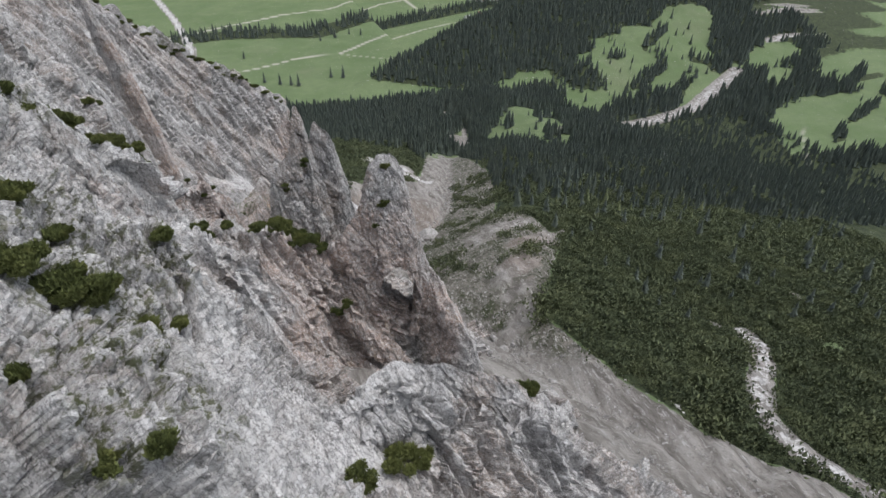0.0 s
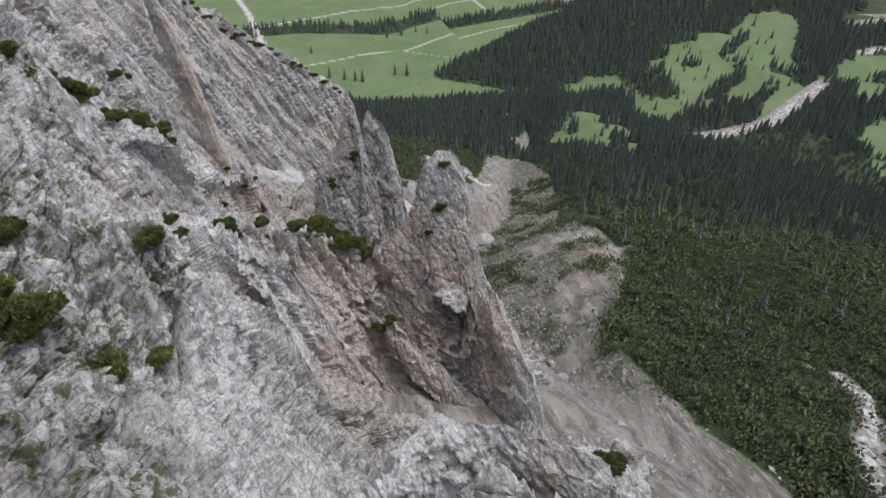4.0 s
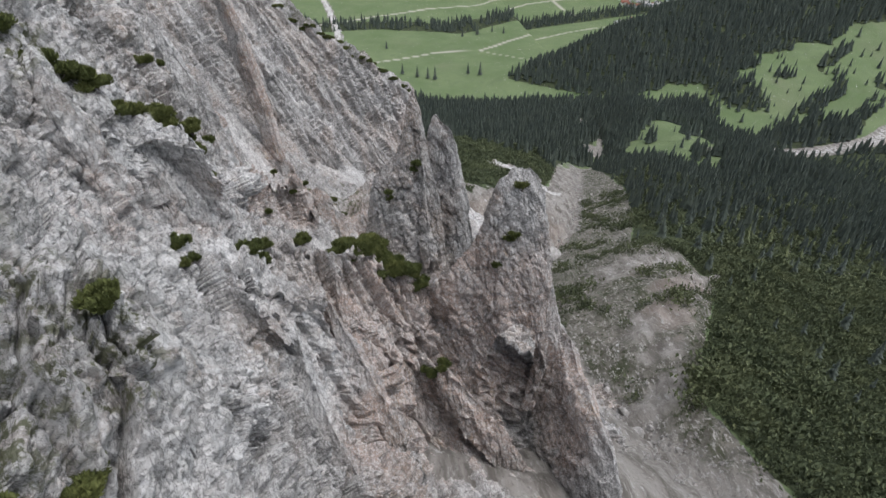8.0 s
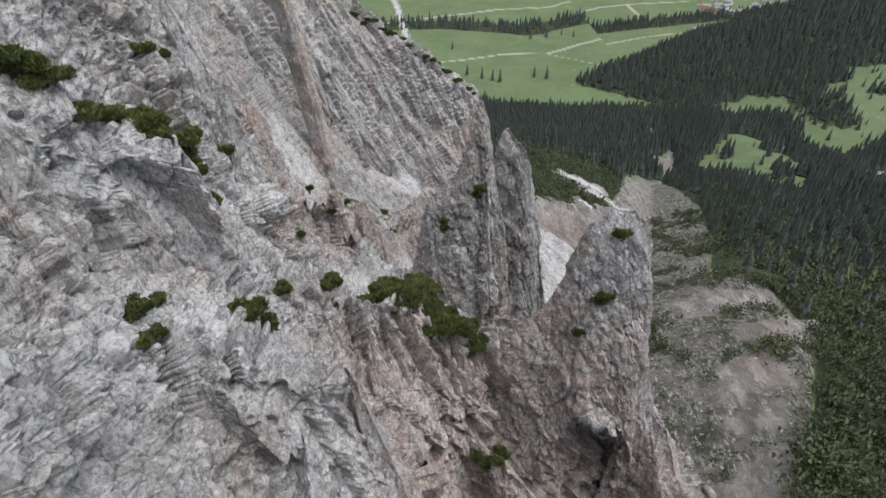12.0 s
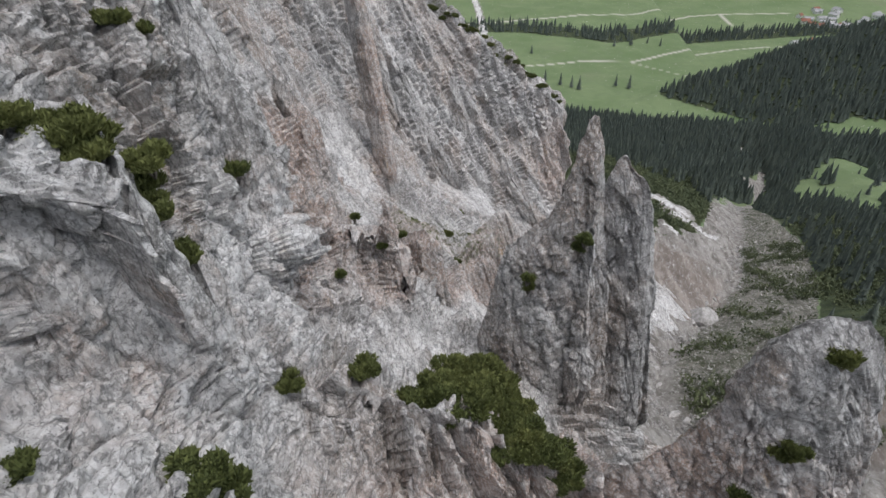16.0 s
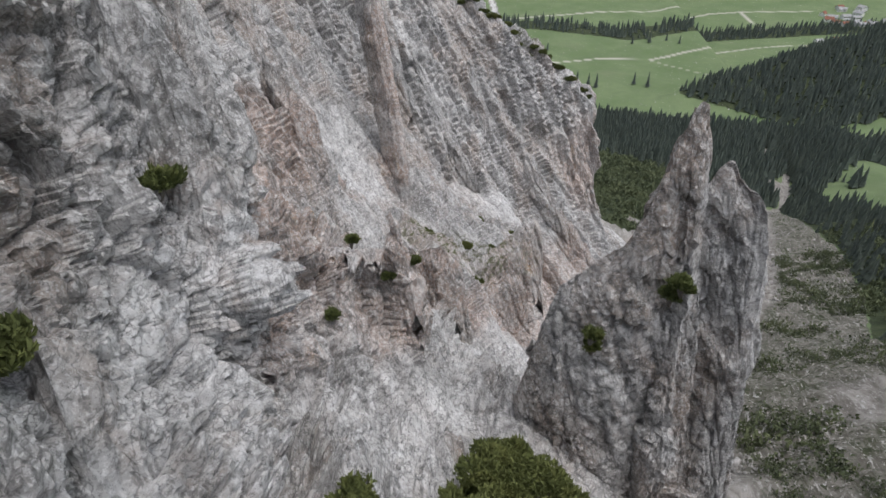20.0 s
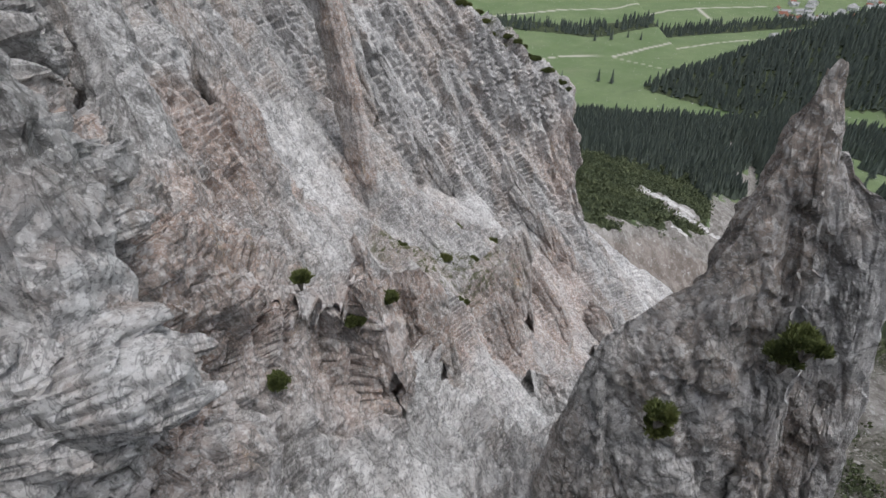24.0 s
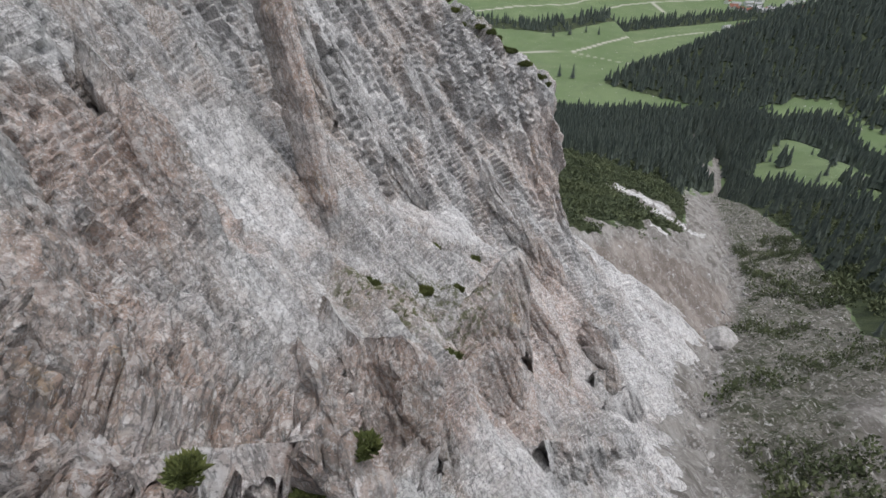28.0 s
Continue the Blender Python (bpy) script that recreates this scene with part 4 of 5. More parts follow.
def wooded(x, y):
    """How far the ground is covered by trees or thicket, 0 to 1."""
    gx = np.interp(y, GY, GX)
    edge = np.interp(y, [e[0] for e in FOREST_EDGE], [e[1] for e in FOREST_EDGE])
    right = smooth(-2, 3, x - edge) * smooth(0, 5, x - gx)
    hem = np.interp(y, [300, 400, 480], [15, 8, 4])
    left = smooth(hem, hem + 8, gx - x) * smooth(222, 240, y)
    w = np.maximum(right, left)
    low = smooth(725, 760, y - 0.5 * np.clip(140 - x, 0, None)) * (1 - smooth(2, 7, hill(x, y) - valley(x, y)))
    w = np.maximum(w, smooth(560, 620, y)) * (1 - low) * (1 - bare(x, y))
    w = np.maximum(w * (1 - blob(x, y, CLEARINGS)), blob(x, y, TONGUES))
    return np.maximum(w, along(x, y, BELT, 24, 14) * smooth(-400, -300, x))


def bare(x, y):
    gx = np.interp(y, GY, GX)
    edge = np.interp(y, [e[0] for e in FOREST_EDGE], [e[1] for e in FOREST_EDGE])
    strip = (1 - smooth(4, 9, np.abs(x - gx) + np.interp(y, [380, 480], [0, 3]))) * (1 - smooth(640, 700, y))
    high = (1 - smooth(-1, 2, x - edge)) * (1 - smooth(430, 500, y)) * smooth(-60, -40, x) * np.where(y > 250, x > gx, 1)
    left = (1 - smooth(14, 20, gx - x - 0.45 * np.clip(285 - y, 0, None))) * (1 - smooth(360, 420, y)) * (x < gx)
    return np.maximum.reduce([strip, high, left, blob(x, y, SCARS), along(x, y, WHITE_SCAR, 8, 8), blob(x, y, BARE_RIGHT), blob(x, y, [(a, b, c + 3, d + 3, e) for a, b, c, d, e in WHITE_BANK]), along(x, y, RIVER, 5, 5), along(x, y, WHITE_RUN, 1.6, 3)])


def white(x, y):
    return np.maximum.reduce([blob(x, y, WHITE_BANK), 0.50 * along(x, y, WHITE_RUN, 1.2, 2.5), 0.48 * along(x, y, WHITE_SCAR, 4, 8), along(x, y, RIVER, 3, 4), 0.7 * blob(x, y, [(960, 842, 50, 8, 10), (905, 748, 50, 5, 10)])])


def build_ground():
    xs = spread_axis((-2600, -300, 230), (-300, -160, 20), (-160, 30, 6), (30, 180, 1.5), (180, 330, 3), (330, 900, 7), (900, 2600, 120))
    ys = spread_axis((-1500, 0, 150), (0, 350, 1.8), (350, 700, 5), (700, 1560, 8), (1560, 4600, 240))
    x, y = np.meshgrid(xs, ys)
    z = land(x, y)
    pts = np.stack([x, y, z], -1)
    p = pts.reshape(-1, 3)
    b = bare(x, y)
    rough = np.where(np.hypot(x - 80, y - 160) < 260, 1.0, 0.0) * b
    gul = p @ np.array([[0.8, 0.6, 0], [-0.6, 0.8, 0], [0, 0, 1]]).T / np.array([9.0, 2.4, 9.0])
    pts[..., 2] += (rough.ravel() * (1.3 * ridged(gul, 3, 151) + 0.6 * fractal(p / 2.5, 3, 155))).reshape(x.shape)
    bank = p @ np.array([[0.75, -0.66, 0], [0.66, 0.75, 0], [0, 0, 1]]).T / np.array([22.0, 3.6, 22.0])
    left = b * (x < np.interp(y, GY, GX) - 2) * smooth(205, 225, y) * (1 - smooth(330, 380, y))
    pts[..., 2] += 1.8 * left * ridged(bank, 2, 161).reshape(x.shape)
    me = mesh_grid("ground", pts)
    near_track = np.maximum.reduce([along(x, y, ROAD_A, 1.3, 2.5), along(x, y, ROAD_B, 1.8, 2.8), along(x, y, ROAD_C, 1.3, 2.5), 0.6 * along(x, y, PATH_D, 0.6, 1.5), 0.5 * along(x, y, ROAD_E, 0.6, 2.5)])
    mask(me, "forest", wooded(x, y))
    mask(me, "stone", b)
    mask(me, "white", white(x, y))
    mask(me, "track", near_track)
    gx = np.interp(y, GY, GX)
    mask(me, "brush", smooth(2, 6, x - gx) * smooth(60, 80, y) * (1 - blob(x, y, BARE_RIGHT)) * (1 - white(x, y)) * (1 - smooth(500, 600, y)))
    mask(me, "red", np.maximum(blob(x, y, [(80, 135, 24, 14, 60), (62, 232, 30, 22, 50), (75, 118, 14, 8, 60)]), 0))
    me.materials.append(GROUND)
    return tagged(new("ground", me), "valley ground with meadow, forest floor and bare stone", "ground", kind="structure")


build_ground()

# ---- plants ----
rng = np.random.default_rng(5)


def part(name, me, material, parent, label=""):
    me.materials.append(material)
    ob = new(name, me)
    ob.parent = parent
    return tagged(ob, label) if label else ob


def sprays(centres, length, width, up=0.5, per=1, seed=1):
    """Small pointed leaf sprays, each a bent kite of two triangles, about the centres."""
    r = np.random.default_rng(seed)
    c = np.repeat(centres, per, 0)
    n = len(c)
    d = r.normal(size=(n, 3))
    d[:, 2] = np.abs(d[:, 2]) * 0.8 + up
    d /= np.linalg.norm(d, axis=1)[:, None]
    s = np.cross(d, r.normal(size=(n, 3)))
    s /= np.linalg.norm(s, axis=1)[:, None] + 1e-9
    ln = (length * r.uniform(0.6, 1.3, n))[:, None]
    wd = (width * r.uniform(0.6, 1.3, n))[:, None]
    bend = np.cross(d, s) * 0.25 * ln
    v = np.stack([c, c + d * ln * 0.55 + s * wd + bend, c + d * ln, c + d * ln * 0.55 - s * wd + bend], 1).reshape(-1, 3)
    k = np.arange(n)[:, None] * 4
    tris = np.concatenate([k + np.array([[0, 1, 2]]), k + np.array([[0, 2, 3]])], 0)
    return v, tris


def tube(points, radii, sides=6):
    """A tapering branch along points."""
    pts = np.array(points, float)
    rings = []
    for i, q in enumerate(pts):
        d = pts[min(i + 1, len(pts) - 1)] - pts[max(i - 1, 0)]
        d /= np.linalg.norm(d) + 1e-9
        a = np.cross(d, (0.3, 0.9, 0.1))
        a /= np.linalg.norm(a) + 1e-9
        b = np.cross(d, a)
        t = np.linspace(0, 2 * np.pi, sides, endpoint=False)
        rings.append(q + radii[i] * (np.cos(t)[:, None] * a + np.sin(t)[:, None] * b))
    v = np.concatenate(rings)
    f = [[i * sides + j, i * sides + (j + 1) % sides, (i + 1) * sides + (j + 1) % sides] for i in range(len(pts) - 1) for j in range(sides)]
    f += [[i * sides + j, (i + 1) * sides + (j + 1) % sides, (i + 1) * sides + j] for i in range(len(pts) - 1) for j in range(sides)]
    return v, np.array(f)


def joined(pieces):
    v, f, n = [], [], 0
    for a, b in pieces:
        v.append(a)
        f.append(b + n)
        n += len(a)
    return np.concatenate(v), np.concatenate(f)


def mountain_pine_meshes(seed, radius, height, count):
    """A low, spreading pine: crooked stems under a cushion of needle sprays in lobes."""
    r = np.random.default_rng(seed)
    lobes = max(9, int(radius * radius * 3.0))
    ang, dist = r.uniform(0, 2 * np.pi, lobes), radius * np.sqrt(r.uniform(0, 1, lobes)) * 0.85
    lc = np.stack([np.cos(ang) * dist, np.sin(ang) * dist, height * (0.35 + 0.4 * r.uniform(0, 1, lobes)) * (1 - 0.6 * (dist / radius) ** 2)], 1)
    lr = r.uniform(0.40, 0.75, lobes) * min(1.0, radius * 0.6)
    stems = []
    for q in lc[: min(lobes, 14)]:
        mid = q * 0.5 + r.normal(0, 0.12, 3) + (0, 0, 0.05)
        stems.append(tube([(0, 0, -0.5), mid, q], [0.07, 0.05, 0.02], 5))
    which = r.integers(0, lobes, count)
    d = r.normal(size=(count, 3))
    d /= np.linalg.norm(d, axis=1)[:, None]
    rad = r.uniform(0.55, 1, count) ** 0.5
    c = lc[which] + d * (lr[which] * rad)[:, None] * np.array([1.1, 1.1, 0.62])
    c[:, 2] = np.maximum(c[:, 2], 0.02)
    leaf = sprays(c, 0.38, 0.065, 0.9, 1, seed)
    return joined(stems), leaf


bpy.context.view_layer.update()
STANDING = bpy.context.evaluated_depsgraph_get()


def perch(x, y, z, reach=4.5):
    """Height of the rock under a place."""
    hit, at = scene.ray_cast(STANDING, (x, y, z + reach), (0, 0, -1), distance=2.5 * reach)[:2]
    return at[2] - 0.1 if hit else z


def mountain_pine(label, places):
    """Bushes of one kind at places (x, y, z, radius, height)."""
    for i, (x, y, z, radius, height) in enumerate(places):
        z = perch(x, y, z)
        radius, height = 1.25 * radius, 1.15 * height
        stem, leaf = mountain_pine_meshes(100 + i + int(abs(x) * 7 + y), radius, height, int(700 + 1500 * radius ** 1.6))
        base = new("mountain_pine")
        base.location = (x, y, z)
        tagged(base, label, "bush", "mountain pines on the cliff")
        part("stem", mesh_arrays("stem", *stem), BARK, base, "crooked grey stems")
        part("foliage", mesh_arrays("foliage", *leaf, False), PINE, base)


def conifer(seed, h, rings, blades, droop=0.25, wide=0.2):
    """Crown of a spruce: tiers of drooping boughs made of pointed blades."""
    r = np.random.default_rng(seed)
    v, f = [], []
    for k in range(rings):
        t = (k + 0.5) / rings
        z, reach = h * (0.12 + 0.86 * t), h * wide * (1 - t) ** 0.85 + 0.12
        for b in range(max(4, int(blades * (1 - 0.6 * t)))):
            a = r.uniform(0, 2 * np.pi)
            d, s = np.array([math.cos(a), math.sin(a), 0]), np.array([-math.sin(a), math.cos(a), 0])
            ln = reach * r.uniform(0.65, 1.25)
            w = 0.30 * ln + 0.05 * h / rings
            top = np.array([0, 0, z + r.uniform(-0.5, 0.5) * h / rings])
            tip = top + d * ln - np.array([0, 0, droop * ln + 0.25 * h / rings])
            midp = top + d * ln * 0.55 - np.array([0, 0, 0.1 * ln])
            n = len(v)
            v += [top + (0, 0, 0.5 * h / rings), midp + s * w - (0, 0, 0.3 * w), tip, midp - s * w - (0, 0, 0.3 * w)]
            f += [[n, n + 1, n + 2], [n, n + 2, n + 3]]
    n = len(v)
    v += [np.array([0.05, 0, h * 0.9]), np.array([-0.05, 0.05, h * 0.9]), np.array([0, 0, h * 1.03])]
    f += [[n, n + 1, n + 2]]
    return np.array(v), np.array(f)


def spruce(seed, tiers, sides, wide=0.17):
    """A whole small spruce: ragged skirts of boughs, one over the other, under a pointed top."""
    r = np.random.default_rng(seed)
    v, f = [], []
    for k in range(tiers):
        low, top = 0.08 + 0.80 * k / tiers, min(1.0, 0.08 + 0.80 * (k + 1.75) / tiers)
        reach = wide * (1 - 0.86 * k / tiers)
        n = len(v)
        v.append(np.array([r.normal(0, 0.006), r.normal(0, 0.006), top]))
        for i in range(sides):
            a = 2 * np.pi * (i + 0.4 * r.uniform()) / sides
            d = reach * (r.uniform(0.85, 1.2) if i % 2 else r.uniform(0.5, 0.75))
            v.append(np.array([d * math.cos(a), d * math.sin(a), low + r.uniform(-0.035, 0.05)]))
        f += [[n, n + 1 + i, n + 1 + (i + 1) % sides] for i in range(sides)]
    return np.array(v), np.array(f)


def scatter(meshes, places, scales, seed):
    """Many turned and scaled copies of a few small meshes, in one mesh."""
    r = np.random.default_rng(seed)
    pick = r.integers(0, len(meshes), len(places))
    vs, fs, n = [], [], 0
    for m, (v, f) in enumerate(meshes):
        who = np.nonzero(pick == m)[0]
        if not len(who):
            continue
        a = r.uniform(0, 2 * np.pi, len(who))
        c, s = np.cos(a)[:, None], np.sin(a)[:, None]
        sc = scales[who][:, None]
        out = np.stack([(v[:, 0] * c - v[:, 1] * s) * sc, (v[:, 0] * s + v[:, 1] * c) * sc, v[:, 2] * sc], -1) + places[who][:, None, :]
        vs.append(out.reshape(-1, 3))
        fs.append((f[None] + np.arange(len(who))[:, None, None] * len(v) + n).reshape(-1, 3))
        n += len(who) * len(v)
    return np.concatenate(vs), np.concatenate(fs)


def sow(n, box, cover, keep=1.0):
    """Places on the ground where cover(x, y) allows."""
    x, y = rng.uniform(box[0], box[1], n), rng.uniform(box[2], box[3], n)
    ok = cover(x, y) * keep > rng.uniform(0, 1, n) * 0.9 + 0.1
    x, y = x[ok], y[ok]
    return np.stack([x, y, land(x, y)], -1)


def build_woods():
    small = [spruce(s, 4, 10, 0.21) for s in range(5)]
    big = [spruce(40 + s, 3, 8, 0.205) for s in range(5)]
    # spruce wood on the hill, in the valley and on the slope
    far = np.concatenate([sow(15000, (100, 980, 560, 1010), wooded), sow(3500, (-150, 800, 1130, 1420), wooded), sow(6000, (60, 420, 430, 760), wooded), sow(2500, (-60, 200, 640, 880), wooded), sow(3000, (620, 980, 380, 570), wooded)])
    me = mesh_arrays("spruce_wood", *scatter(big, far, rng.uniform(9, 19, len(far)), 3), False)
    me.materials.append(SPRUCE)
    tagged(new("spruce_wood", me), "dark spruce wood on the hill and valley floor", "forest", kind="stuff")
    mid = np.concatenate([sow(5200, (120, 640, 200, 560), wooded), sow(600, (20, 170, 390, 480), wooded)])
    me = mesh_arrays("spruce_wood", *scatter(small, mid, rng.uniform(5, 13, len(mid)), 4), False)
    me.materials.append(SPRUCE)
    tagged(new("spruce_wood", me), "mixed spruce wood on the slope beyond the gully", "forest", kind="stuff")
    # pine thicket that covers the slope across the gully
    r = np.random.default_rng(8)
    clump, fine = [], []
    for s in range(5):
        c = r.normal(size=(15, 3)) * (0.42, 0.42, 0.16) + (0, 0, 0.30)
        clump.append(sprays(c, 0.44, 0.17, 0.6, 1, 60 + s))
        c = r.normal(size=(25, 3)) * (0.44, 0.44, 0.15) + (0, 0, 0.28)
        fine.append(sprays(c, 0.32, 0.11, 0.7, 1, 80 + s))
    for kind, pts, label in ((fine, sow(15500, (50, 190, 15, 180), wooded), "dense dark green mountain pine thicket on the slope"),
                             (clump, np.concatenate([sow(8000, (110, 330, 150, 340), wooded), sow(4500, (185, 340, 40, 155), wooded), sow(6500, (-10, 125, 225, 410), wooded)]), "dark mountain pine thicket below the cliff and beyond the gully"),
                             (fine, sow(9000, (46, 150, 85, 300), lambda x, y: 0.8 * (fractal(np.stack([x, 1.1 * y, 0 * x], 1) / 17.0, 4, 305, 0.65) > 0.03) * (x > np.interp(y, GY, GX) + 4) * (wooded(x, y) < 0.5) * (blob(x, y, BARE_RIGHT) < 0.5)), "patches of mountain pine on bare stony ground")):
        me = mesh_arrays("pine_thicket", *scatter(kind, pts, rng.uniform(1.5, 3.2, len(pts)) * (0.85 + 0.65 * value_noise(pts / 4.5, 311)), 5), False)
        me.materials.append(THICKET)
        tagged(new("pine_thicket", me), label, "thicket", kind="stuff")


def build_trees():
    """Single trees that stand out from the thicket."""
    kinds = []
    for s, (mat, label) in enumerate([(SPRUCE, "young dark spruce standing in pine thicket"), (SPRUCE, "slim dark spruce on the wooded slope"), (LARCH, "pale green larch standing in pine thicket")]):
        base = new("conifer_tree")
        tagged(base, label, "tree", "single trees on the slope")
        part("trunk", mesh_arrays("trunk", *tube([(0, 0, -0.6), (0.05, 0, 4), (0, 0, 8.6)], [0.16, 0.11, 0.03])), BARK, base)
        part("crown", mesh_arrays("crown", *conifer(70 + s, 9.0, 12, 15, 0.3, 0.19), False), mat, base)
        kinds.append(base)
    pts = np.concatenate([sow(100, (90, 240, 70, 230), wooded), sow(95, (120, 330, 170, 330), wooded)])
    for k, b in enumerate(kinds):
        b.location = (150 + 12 * k, 110 + 15 * k, land(np.array([150.0 + 12 * k]), np.array([110.0 + 15 * k]))[0])
    for i, q in enumerate(pts):
        s = rng.uniform(0.5, 1.15)
        src = kinds[0 if i % 5 < 2 else 1 if i % 5 < 4 else 2]
        copy_thing(src, Matrix.Translation(q) @ Matrix.Rotation(rng.uniform(0, 6.28), 4, "Z") @ Matrix.Scale(s, 4))
    lone = np.concatenate([sow(160, (440, 740, 640, 860), lambda x, y: blob(x, y, CLEARINGS)), sow(60, (240, 360, 450, 620), lambda x, y: blob(x, y, CLEARINGS)), sow(60, (640, 900, 520, 640), lambda x, y: blob(x, y, CLEARINGS))])
    for q in lone[::2][:90]:
        copy_thing(kinds[1], Matrix.Translation(q) @ Matrix.Rotation(rng.uniform(0, 6.28), 4, "Z") @ Matrix.Scale(rng.uniform(0.7, 1.9), 4))
    for i, (x, y) in enumerate([(31, 1042), (147, 880), (164, 872), (49, 892), (95, 862), (85, 868), (70, 875), (230, 1120), (250, 1110), (200, 1105), (170, 1090)]):
        z = land(np.array([float(x)]), np.array([float(y)]))[0]
        copy_thing(kinds[1], Matrix.Translation((x, y, z)) @ Matrix.Scale(rng.uniform(1.6, 2.4), 4))


build_woods()
build_trees()

mountain_pine("broad dark green mountain pine cushion on a rock ledge", [(-2, 81, 300.4, 1.3, 1.0), (0.2, 81.8, 299.2, 1.9, 1.5), (2.2, 81.4, 298.4, 1.9, 1.5), (4.4, 81, 297, 1.9, 1.4), (6.4, 80.4, 295.8, 1.6, 1.2), (8.3, 79.8, 294.8, 1.2, 0.9), (0, 84.6, 298, 2.0, 1.7), (2.4, 84.6, 297.4, 2.2, 1.9), (4.8, 84.2, 296, 2.0, 1.6), (6.6, 83.4, 294.8, 1.5, 1.2)])
mountain_pine("tall dark green mountain pine at the back of a rock ledge", [(0.6, 87.6, 296.4, 2.0, 1.8), (2.8, 87.8, 295.6, 2.1, 1.9), (5, 87, 294.8, 1.7, 1.4), (0.8, 90.4, 295, 1.8, 1.7), (3, 90.8, 294, 1.8, 1.7), (1.6, 93.2, 293, 1.4, 1.6)])
mountain_pine("olive green mountain pine on a grassy rock ledge", [(-14.4, 34.4, 327.6, 1.5, 1.0), (-13, 34.9, 327, 1.5, 1.0), (-11.4, 34.4, 326.6, 1.3, 0.9), (-10.2, 34.8, 325.2, 1.1, 0.8), (-9.3, 36.2, 323.2, 0.8, 0.5), (-15.8, 33.6, 329, 1.4, 1.0), (-17.2, 35, 330.2, 1.3, 0.9), (-15.6, 43.4, 329.4, 1.0, 0.7), (-16.8, 44.4, 330.4, 0.9, 0.6), (-13.7, 42.8, 326, 0.8, 0.6)])
mountain_pine("row of green mountain pines along a sloping rock ledge", [(-23.6, 73.6, 328.8, 1.1, 0.8), (-22.5, 72.9, 328, 1.1, 0.8), (-21.5, 72.3, 327.3, 1.1, 0.8), (-20.5, 71.8, 326.7, 1.1, 0.8), (-19.6, 72.1, 325.8, 1.1, 0.8), (-18.8, 73, 324.6, 1.1, 0.8), (-18, 73.4, 323.7, 1.1, 0.8), (-17.2, 74, 322.7, 1.0, 0.8), (-16.6, 75.4, 321.3, 1.0, 0.8), (-16, 76.4, 320, 1.1, 0.9)])
mountain_pine("dense green mountain pine hanging over a rock step", [(-15.4, 77.2, 319.2, 1.2, 1.1), (-14.5, 77.5, 318.4, 1.3, 1.2), (-13.6, 77.9, 317.4, 1.3, 1.2), (-12.9, 78.6, 316.2, 1.0, 0.9), (-14.3, 79.2, 316.8, 1.2, 1.1), (-12.9, 77.4, 316.4, 0.9, 0.8)])
mountain_pine("single small mountain pine clinging to bare rock", [(-15.6, 90.2, 313.2, 1.0, 0.9), (-18.6, 87, 321, 0.8, 0.6), (-17.4, 87.6, 320, 0.4, 0.4), (-8.2, 78.4, 305.4, 0.6, 0.5), (-5, 81.8, 300.8, 0.8, 0.6), (-11.4, 63.4, 315.2, 0.8, 0.5), (-10.5, 62.4, 316, 0.6, 0.5), (-11.8, 66, 313, 0.45, 0.3), (-7.2, 67.9, 310.7, 0.8, 0.6), (-6.5, 68.6, 309.8, 0.6, 0.4), (-8, 68.4, 310.3, 0.5, 0.4)])
mountain_pine("small olive pine cushion on pale broken rock", [(-7.6, 45, 323.6, 0.7, 0.6), (-8, 39.2, 320.8, 0.8, 0.5), (-7.6, 38.2, 321.4, 0.55, 0.4), (3, 24, 314, 0.9, 0.6), (6.5, 26, 310.6, 1.1, 0.8), (8.2, 26, 309, 0.7, 0.5), (-6, 19.4, 327.5, 0.5, 0.4), (-8.1, 19, 328, 0.45, 0.4), (-11.6, 23.9, 330, 0.35, 0.3), (22, 34.6, 304.4, 1.1, 0.8)])
mountain_pine("small dark shrub on a rock buttress", [(-10.6, 101.2, 299.4, 0.28, 0.4), (-8.6, 103.2, 298.6, 0.32, 0.5), (-7, 105, 297.2, 0.3, 0.3), (-12, 99.2, 299.2, 0.4, 0.4), (9.7, 94.9, 302.6, 0.5, 0.5), (9.4, 95.3, 301.6, 0.4, 0.4), (5.5, 95, 298.4, 0.4, 0.5), (5.7, 95.2, 297.4, 0.35, 0.4), (19.9, 78.2, 310, 0.6, 0.4), (18.6, 77.6, 302.3, 0.55, 0.4), (19.2, 77.3, 300.7, 0.45, 0.4), (17.4, 77, 299.6, 0.4, 0.3)])
mountain_pine("low dark pine among scree ledges of the cliff", [(-8, 128, 279, 0.7, 0.5), (-3.7, 130.2, 274.4, 0.5, 0.4), (-8.7, 165, 263.6, 0.9, 0.6), (-6.5, 163, 262.6, 0.8, 0.5), (0.3, 170.6, 254.2, 0.8, 0.6), (-12, 139, 277.6, 0.7, 0.6), (-7, 146, 270.4, 0.7, 0.5), (-3, 150, 267, 0.6, 0.5), (9, 72.6, 288.6, 0.8, 0.5), (10.4, 71.6, 286.6, 0.7, 0.5)])
edge = random.Random(9)
mountain_pine("low dark mountain pine on the skyline edge of the cliff", [(x + edge.uniform(-0.6, 0.6), edge.uniform(206.6, 209.6), float(np.interp(x, [-34, -20, -8, 4, 15], [309.5, 298.5, 290, 282, 274])), edge.uniform(0.6, 1.1), edge.uniform(0.4, 0.8)) for x in np.arange(-34, 15.5, 1.7)])


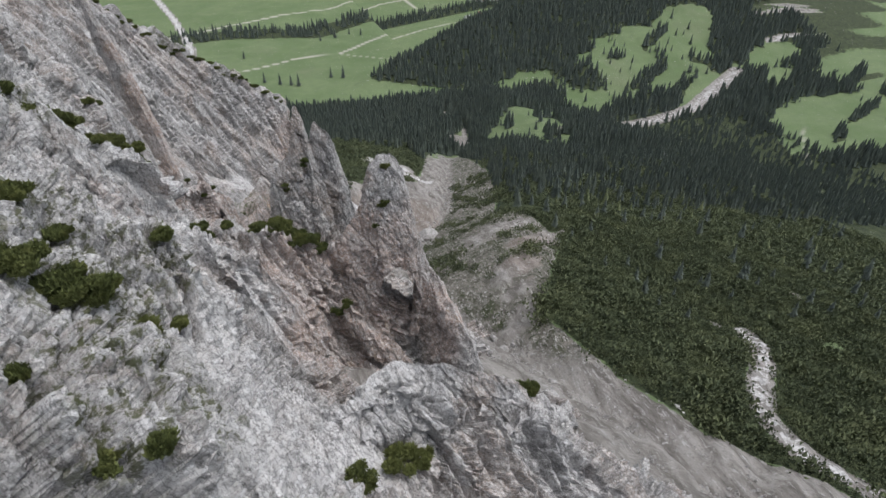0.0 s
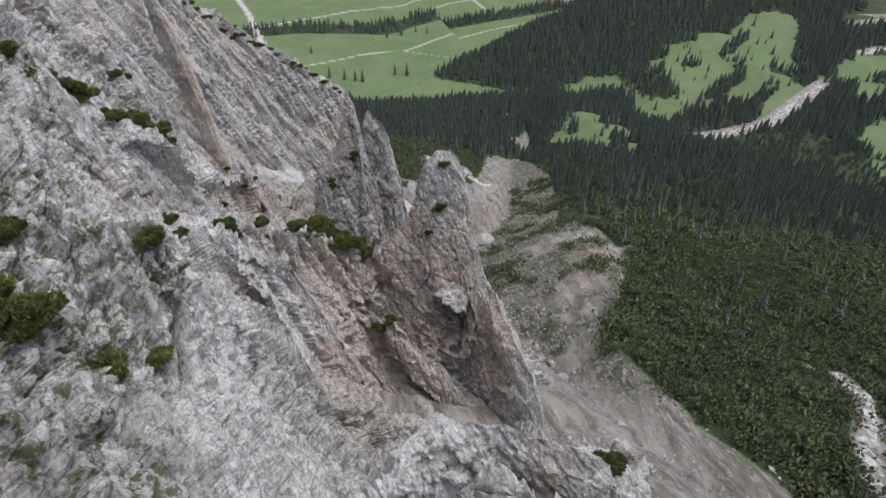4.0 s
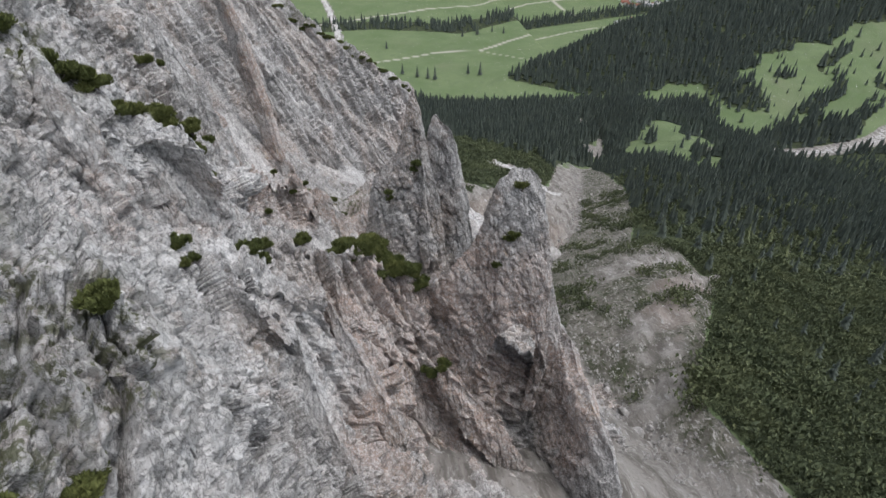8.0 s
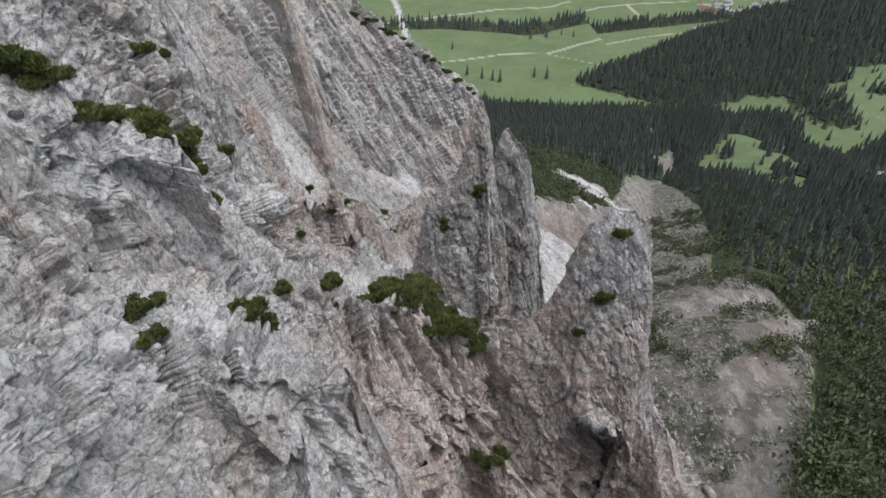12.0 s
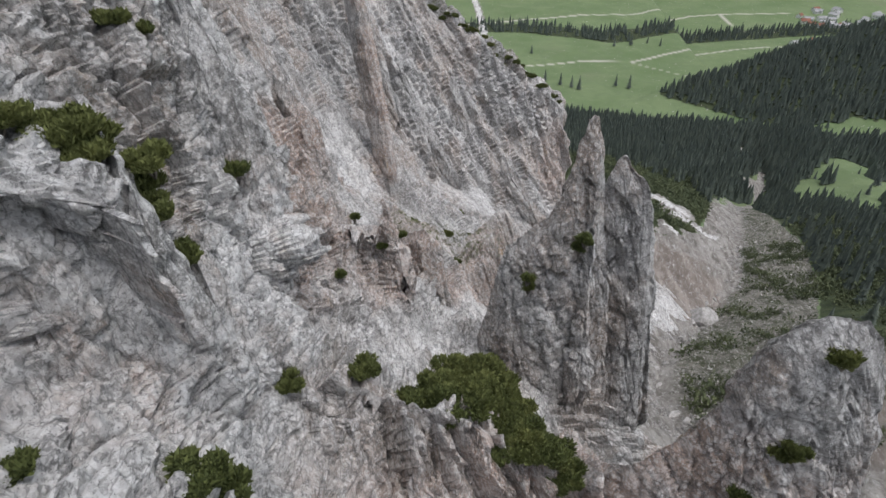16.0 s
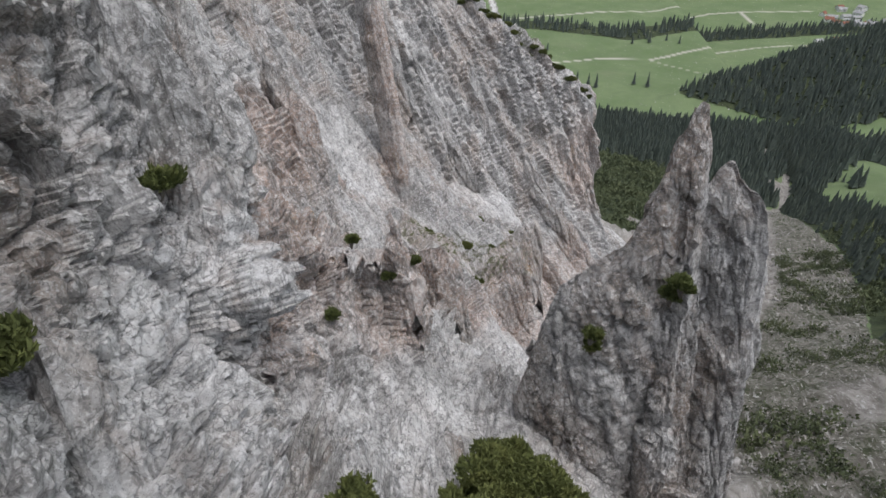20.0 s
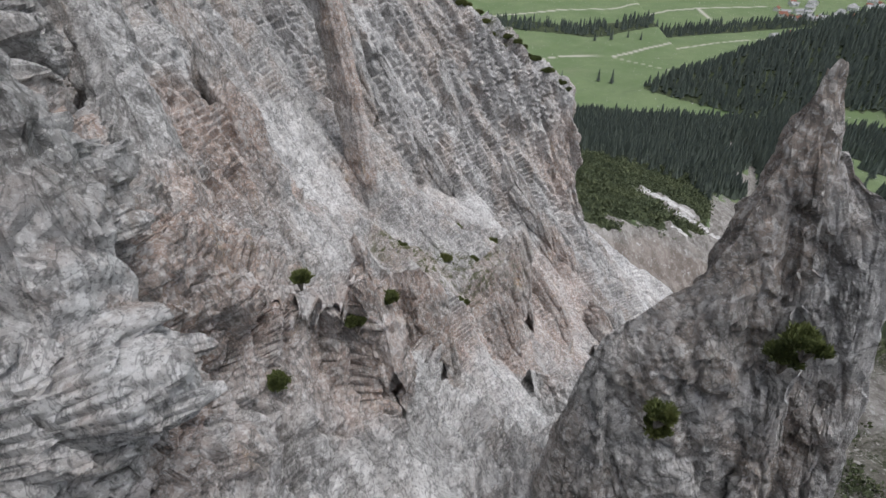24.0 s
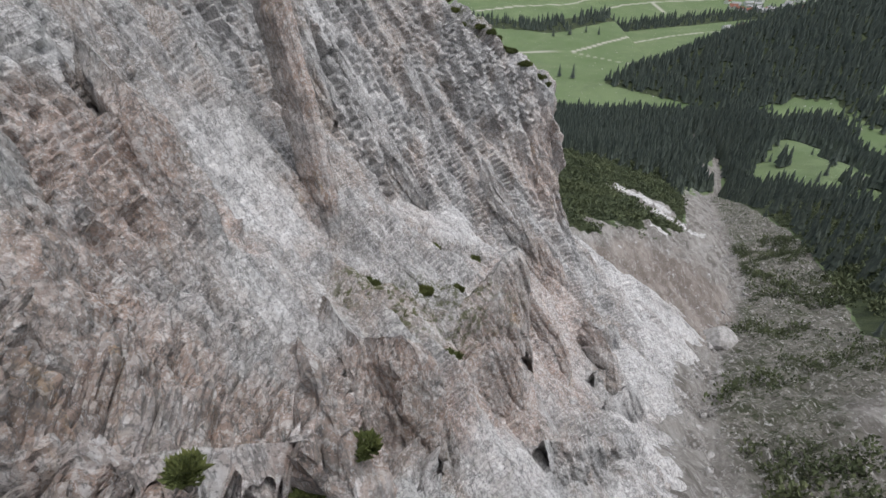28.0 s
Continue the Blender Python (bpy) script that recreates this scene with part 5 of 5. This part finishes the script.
# ---- houses of the village, huts, boulders ----
def house(label, wall_mat, roof_mat, length=13.0, width=9.0, eaves=5.2, ridge=8.6):
    """A plain gabled house: walls, roof with eaves, windows on the long sides."""
    base = new("house")
    tagged(base, label, "house", "houses of the village")
    bm = bmesh.new()
    l, w = length / 2, width / 2
    low = [bm.verts.new(p) for p in ((-l, -w, -1), (l, -w, -1), (l, w, -1), (-l, w, -1))]
    top = [bm.verts.new(p) for p in ((-l, -w, eaves), (l, -w, eaves), (l, w, eaves), (-l, w, eaves))]
    apex = [bm.verts.new((-l, 0, ridge)), bm.verts.new((l, 0, ridge))]
    for i in range(4):
        bm.faces.new((low[i], low[(i + 1) % 4], top[(i + 1) % 4], top[i]))
    bm.faces.new((top[0], top[3], apex[0]))
    bm.faces.new((top[2], top[1], apex[1]))
    me = bpy.data.meshes.new("wall")
    bm.to_mesh(me)
    part("wall", me, wall_mat, base)
    bm = bmesh.new()
    o, t = 0.9, 0.35
    drop = (ridge - eaves) / w
    for s in (-1, 1):
        q = [(-l - o, 0, ridge), (l + o, 0, ridge), (l + o, s * (w + o), eaves - o * drop), (-l - o, s * (w + o), eaves - o * drop)]
        a, b = [bm.verts.new((x, y, z + t)) for x, y, z in q], [bm.verts.new((x, y, z + 0.02)) for x, y, z in q]
        bm.faces.new(a), bm.faces.new(b[::-1])
        for i in range(4):
            bm.faces.new((a[i], b[i], b[(i + 1) % 4], a[(i + 1) % 4]))
    me = bpy.data.meshes.new("roof")
    bm.to_mesh(me)
    part("roof", me, roof_mat, base)
    for s in (-1, 1):
        for x in (-0.6 * l, 0, 0.6 * l):
            bm = bmesh.new()
            bmesh.ops.create_cube(bm, size=1, matrix=Matrix.Translation((x, s * w, 2.6)) @ Matrix.Diagonal((1.4, 0.12, 1.5, 1)))
            me = bpy.data.meshes.new("window")
            bm.to_mesh(me)
            part("window", me, GLASS, base)
    return base


GLASS = Nodes("dark_window_glass", 0.1).mat
GLASS.node_tree.nodes["Principled BSDF"].inputs["Base Color"].default_value = (0.03, 0.035, 0.04, 1)


def on_land(x, y, turn, s=1.0):
    return Matrix.Translation((x, y, land(np.array([float(x)]), np.array([float(y)]))[0])) @ Matrix.Rotation(turn, 4, "Z") @ Matrix.Scale(s, 4)


white_house = house("white rendered village house with a red-brown roof", WHITE_WALL, ROOF_RED)
grey_house = house("white village house with a grey sheet roof", WHITE_WALL, ROOF_GREY, 15, 10, 5.6, 8.4)
hut = house("small pale alpine hut on the wooded slope", WHITE_WALL, ROOF_GREY, 6, 4.5, 2.6, 4.2)
white_house.matrix_basis = on_land(625, 1385, 0.3)
grey_house.matrix_basis = on_land(650, 1400, 1.2)
hut.matrix_basis = on_land(426, 467, 0.5)
vr = random.Random(4)
for i in range(44):
    x, y = vr.uniform(600, 880), vr.uniform(1370, 1520)
    y += 0.12 * (x - 600)
    copy_thing(grey_house if i % 4 else white_house, on_land(x, y, vr.uniform(0, 3.1), vr.uniform(0.8, 1.3)))
copy_thing(grey_house, on_land(521, 1236, 0.4))
copy_thing(white_house, on_land(560, 1262, 1.0))
copy_thing(hut, on_land(352, 372, 1.1))


def boulder_mesh(seed):
    """An angular block: a rounded ball cut by random planes."""
    r = np.random.default_rng(seed)
    bm = bmesh.new()
    bmesh.ops.create_icosphere(bm, subdivisions=3, radius=1)
    planes = r.normal(size=(11, 3))
    planes /= np.linalg.norm(planes, axis=1)[:, None]
    cut = r.uniform(0.55, 0.85, 11)
    for v in bm.verts:
        q = np.array(v.co)
        for n, c in zip(planes, cut):
            d = q @ n - c
            if d > 0:
                q = q - n * d
        v.co = q * (1.25, 1.0, 0.8)
    me = bpy.data.meshes.new("boulder")
    bm.to_mesh(me)
    me.materials.append(STONE)
    return me


BOULDERS = [boulder_mesh(s) for s in range(5)]


def boulder(x, y, z, size, turn, label):
    ob = tagged(new("boulder", BOULDERS[int(turn * 10) % 5]), label, "boulder", "boulders below the cliff")
    ob.matrix_basis = Matrix.Translation((x, y, z)) @ Matrix.Rotation(turn, 4, "Z") @ Matrix.Rotation(0.4 * turn, 4, "X") @ Matrix.Scale(size, 4)


boulder(71.5, 211.5, 197, 5.0, 0.6, "large smooth brown-grey boulder blocking the stream bed")
for i in range(70):
    y = vr.uniform(60, 330)
    x = float(np.interp(y, GY, GX)) + vr.gauss(0, 3.0)
    boulder(x, y, float(land(np.array([x]), np.array([y]))[0]) + 0.1, vr.uniform(0.4, 1.3), vr.uniform(0, 6), "pale grey boulder lying in the stream bed")


def build_stones():
    """Loose stones on the scree and in the stream bed."""
    small = []
    for s in range(4):
        r = np.random.default_rng(90 + s)
        q = np.array([(1, 0, 0), (-1, 0, 0), (0, 1, 0), (0, -1, 0), (0, 0, 1), (0, 0, -1)]) * r.uniform(0.6, 1.2, (6, 1))
        small.append((q, np.array([(0, 2, 4), (2, 1, 4), (1, 3, 4), (3, 0, 4), (2, 0, 5), (1, 2, 5), (3, 1, 5), (0, 3, 5)])))
    r = np.random.default_rng(12)
    y = r.uniform(20, 430, 9000)
    x = np.interp(y, GY, GX) + r.normal(0, 4.5, 9000)
    pts = np.stack([x, y, land(x, y) + 0.15], -1)
    me = mesh_arrays("stream_stones", *scatter(small, pts, r.uniform(0.12, 0.5, len(pts)) ** 1.0, 14), False)
    me.materials.append(STONE)
    tagged(new("stream_stones", me), "pale loose stones strewn along the stream bed", "stones", kind="stuff")


build_stones()
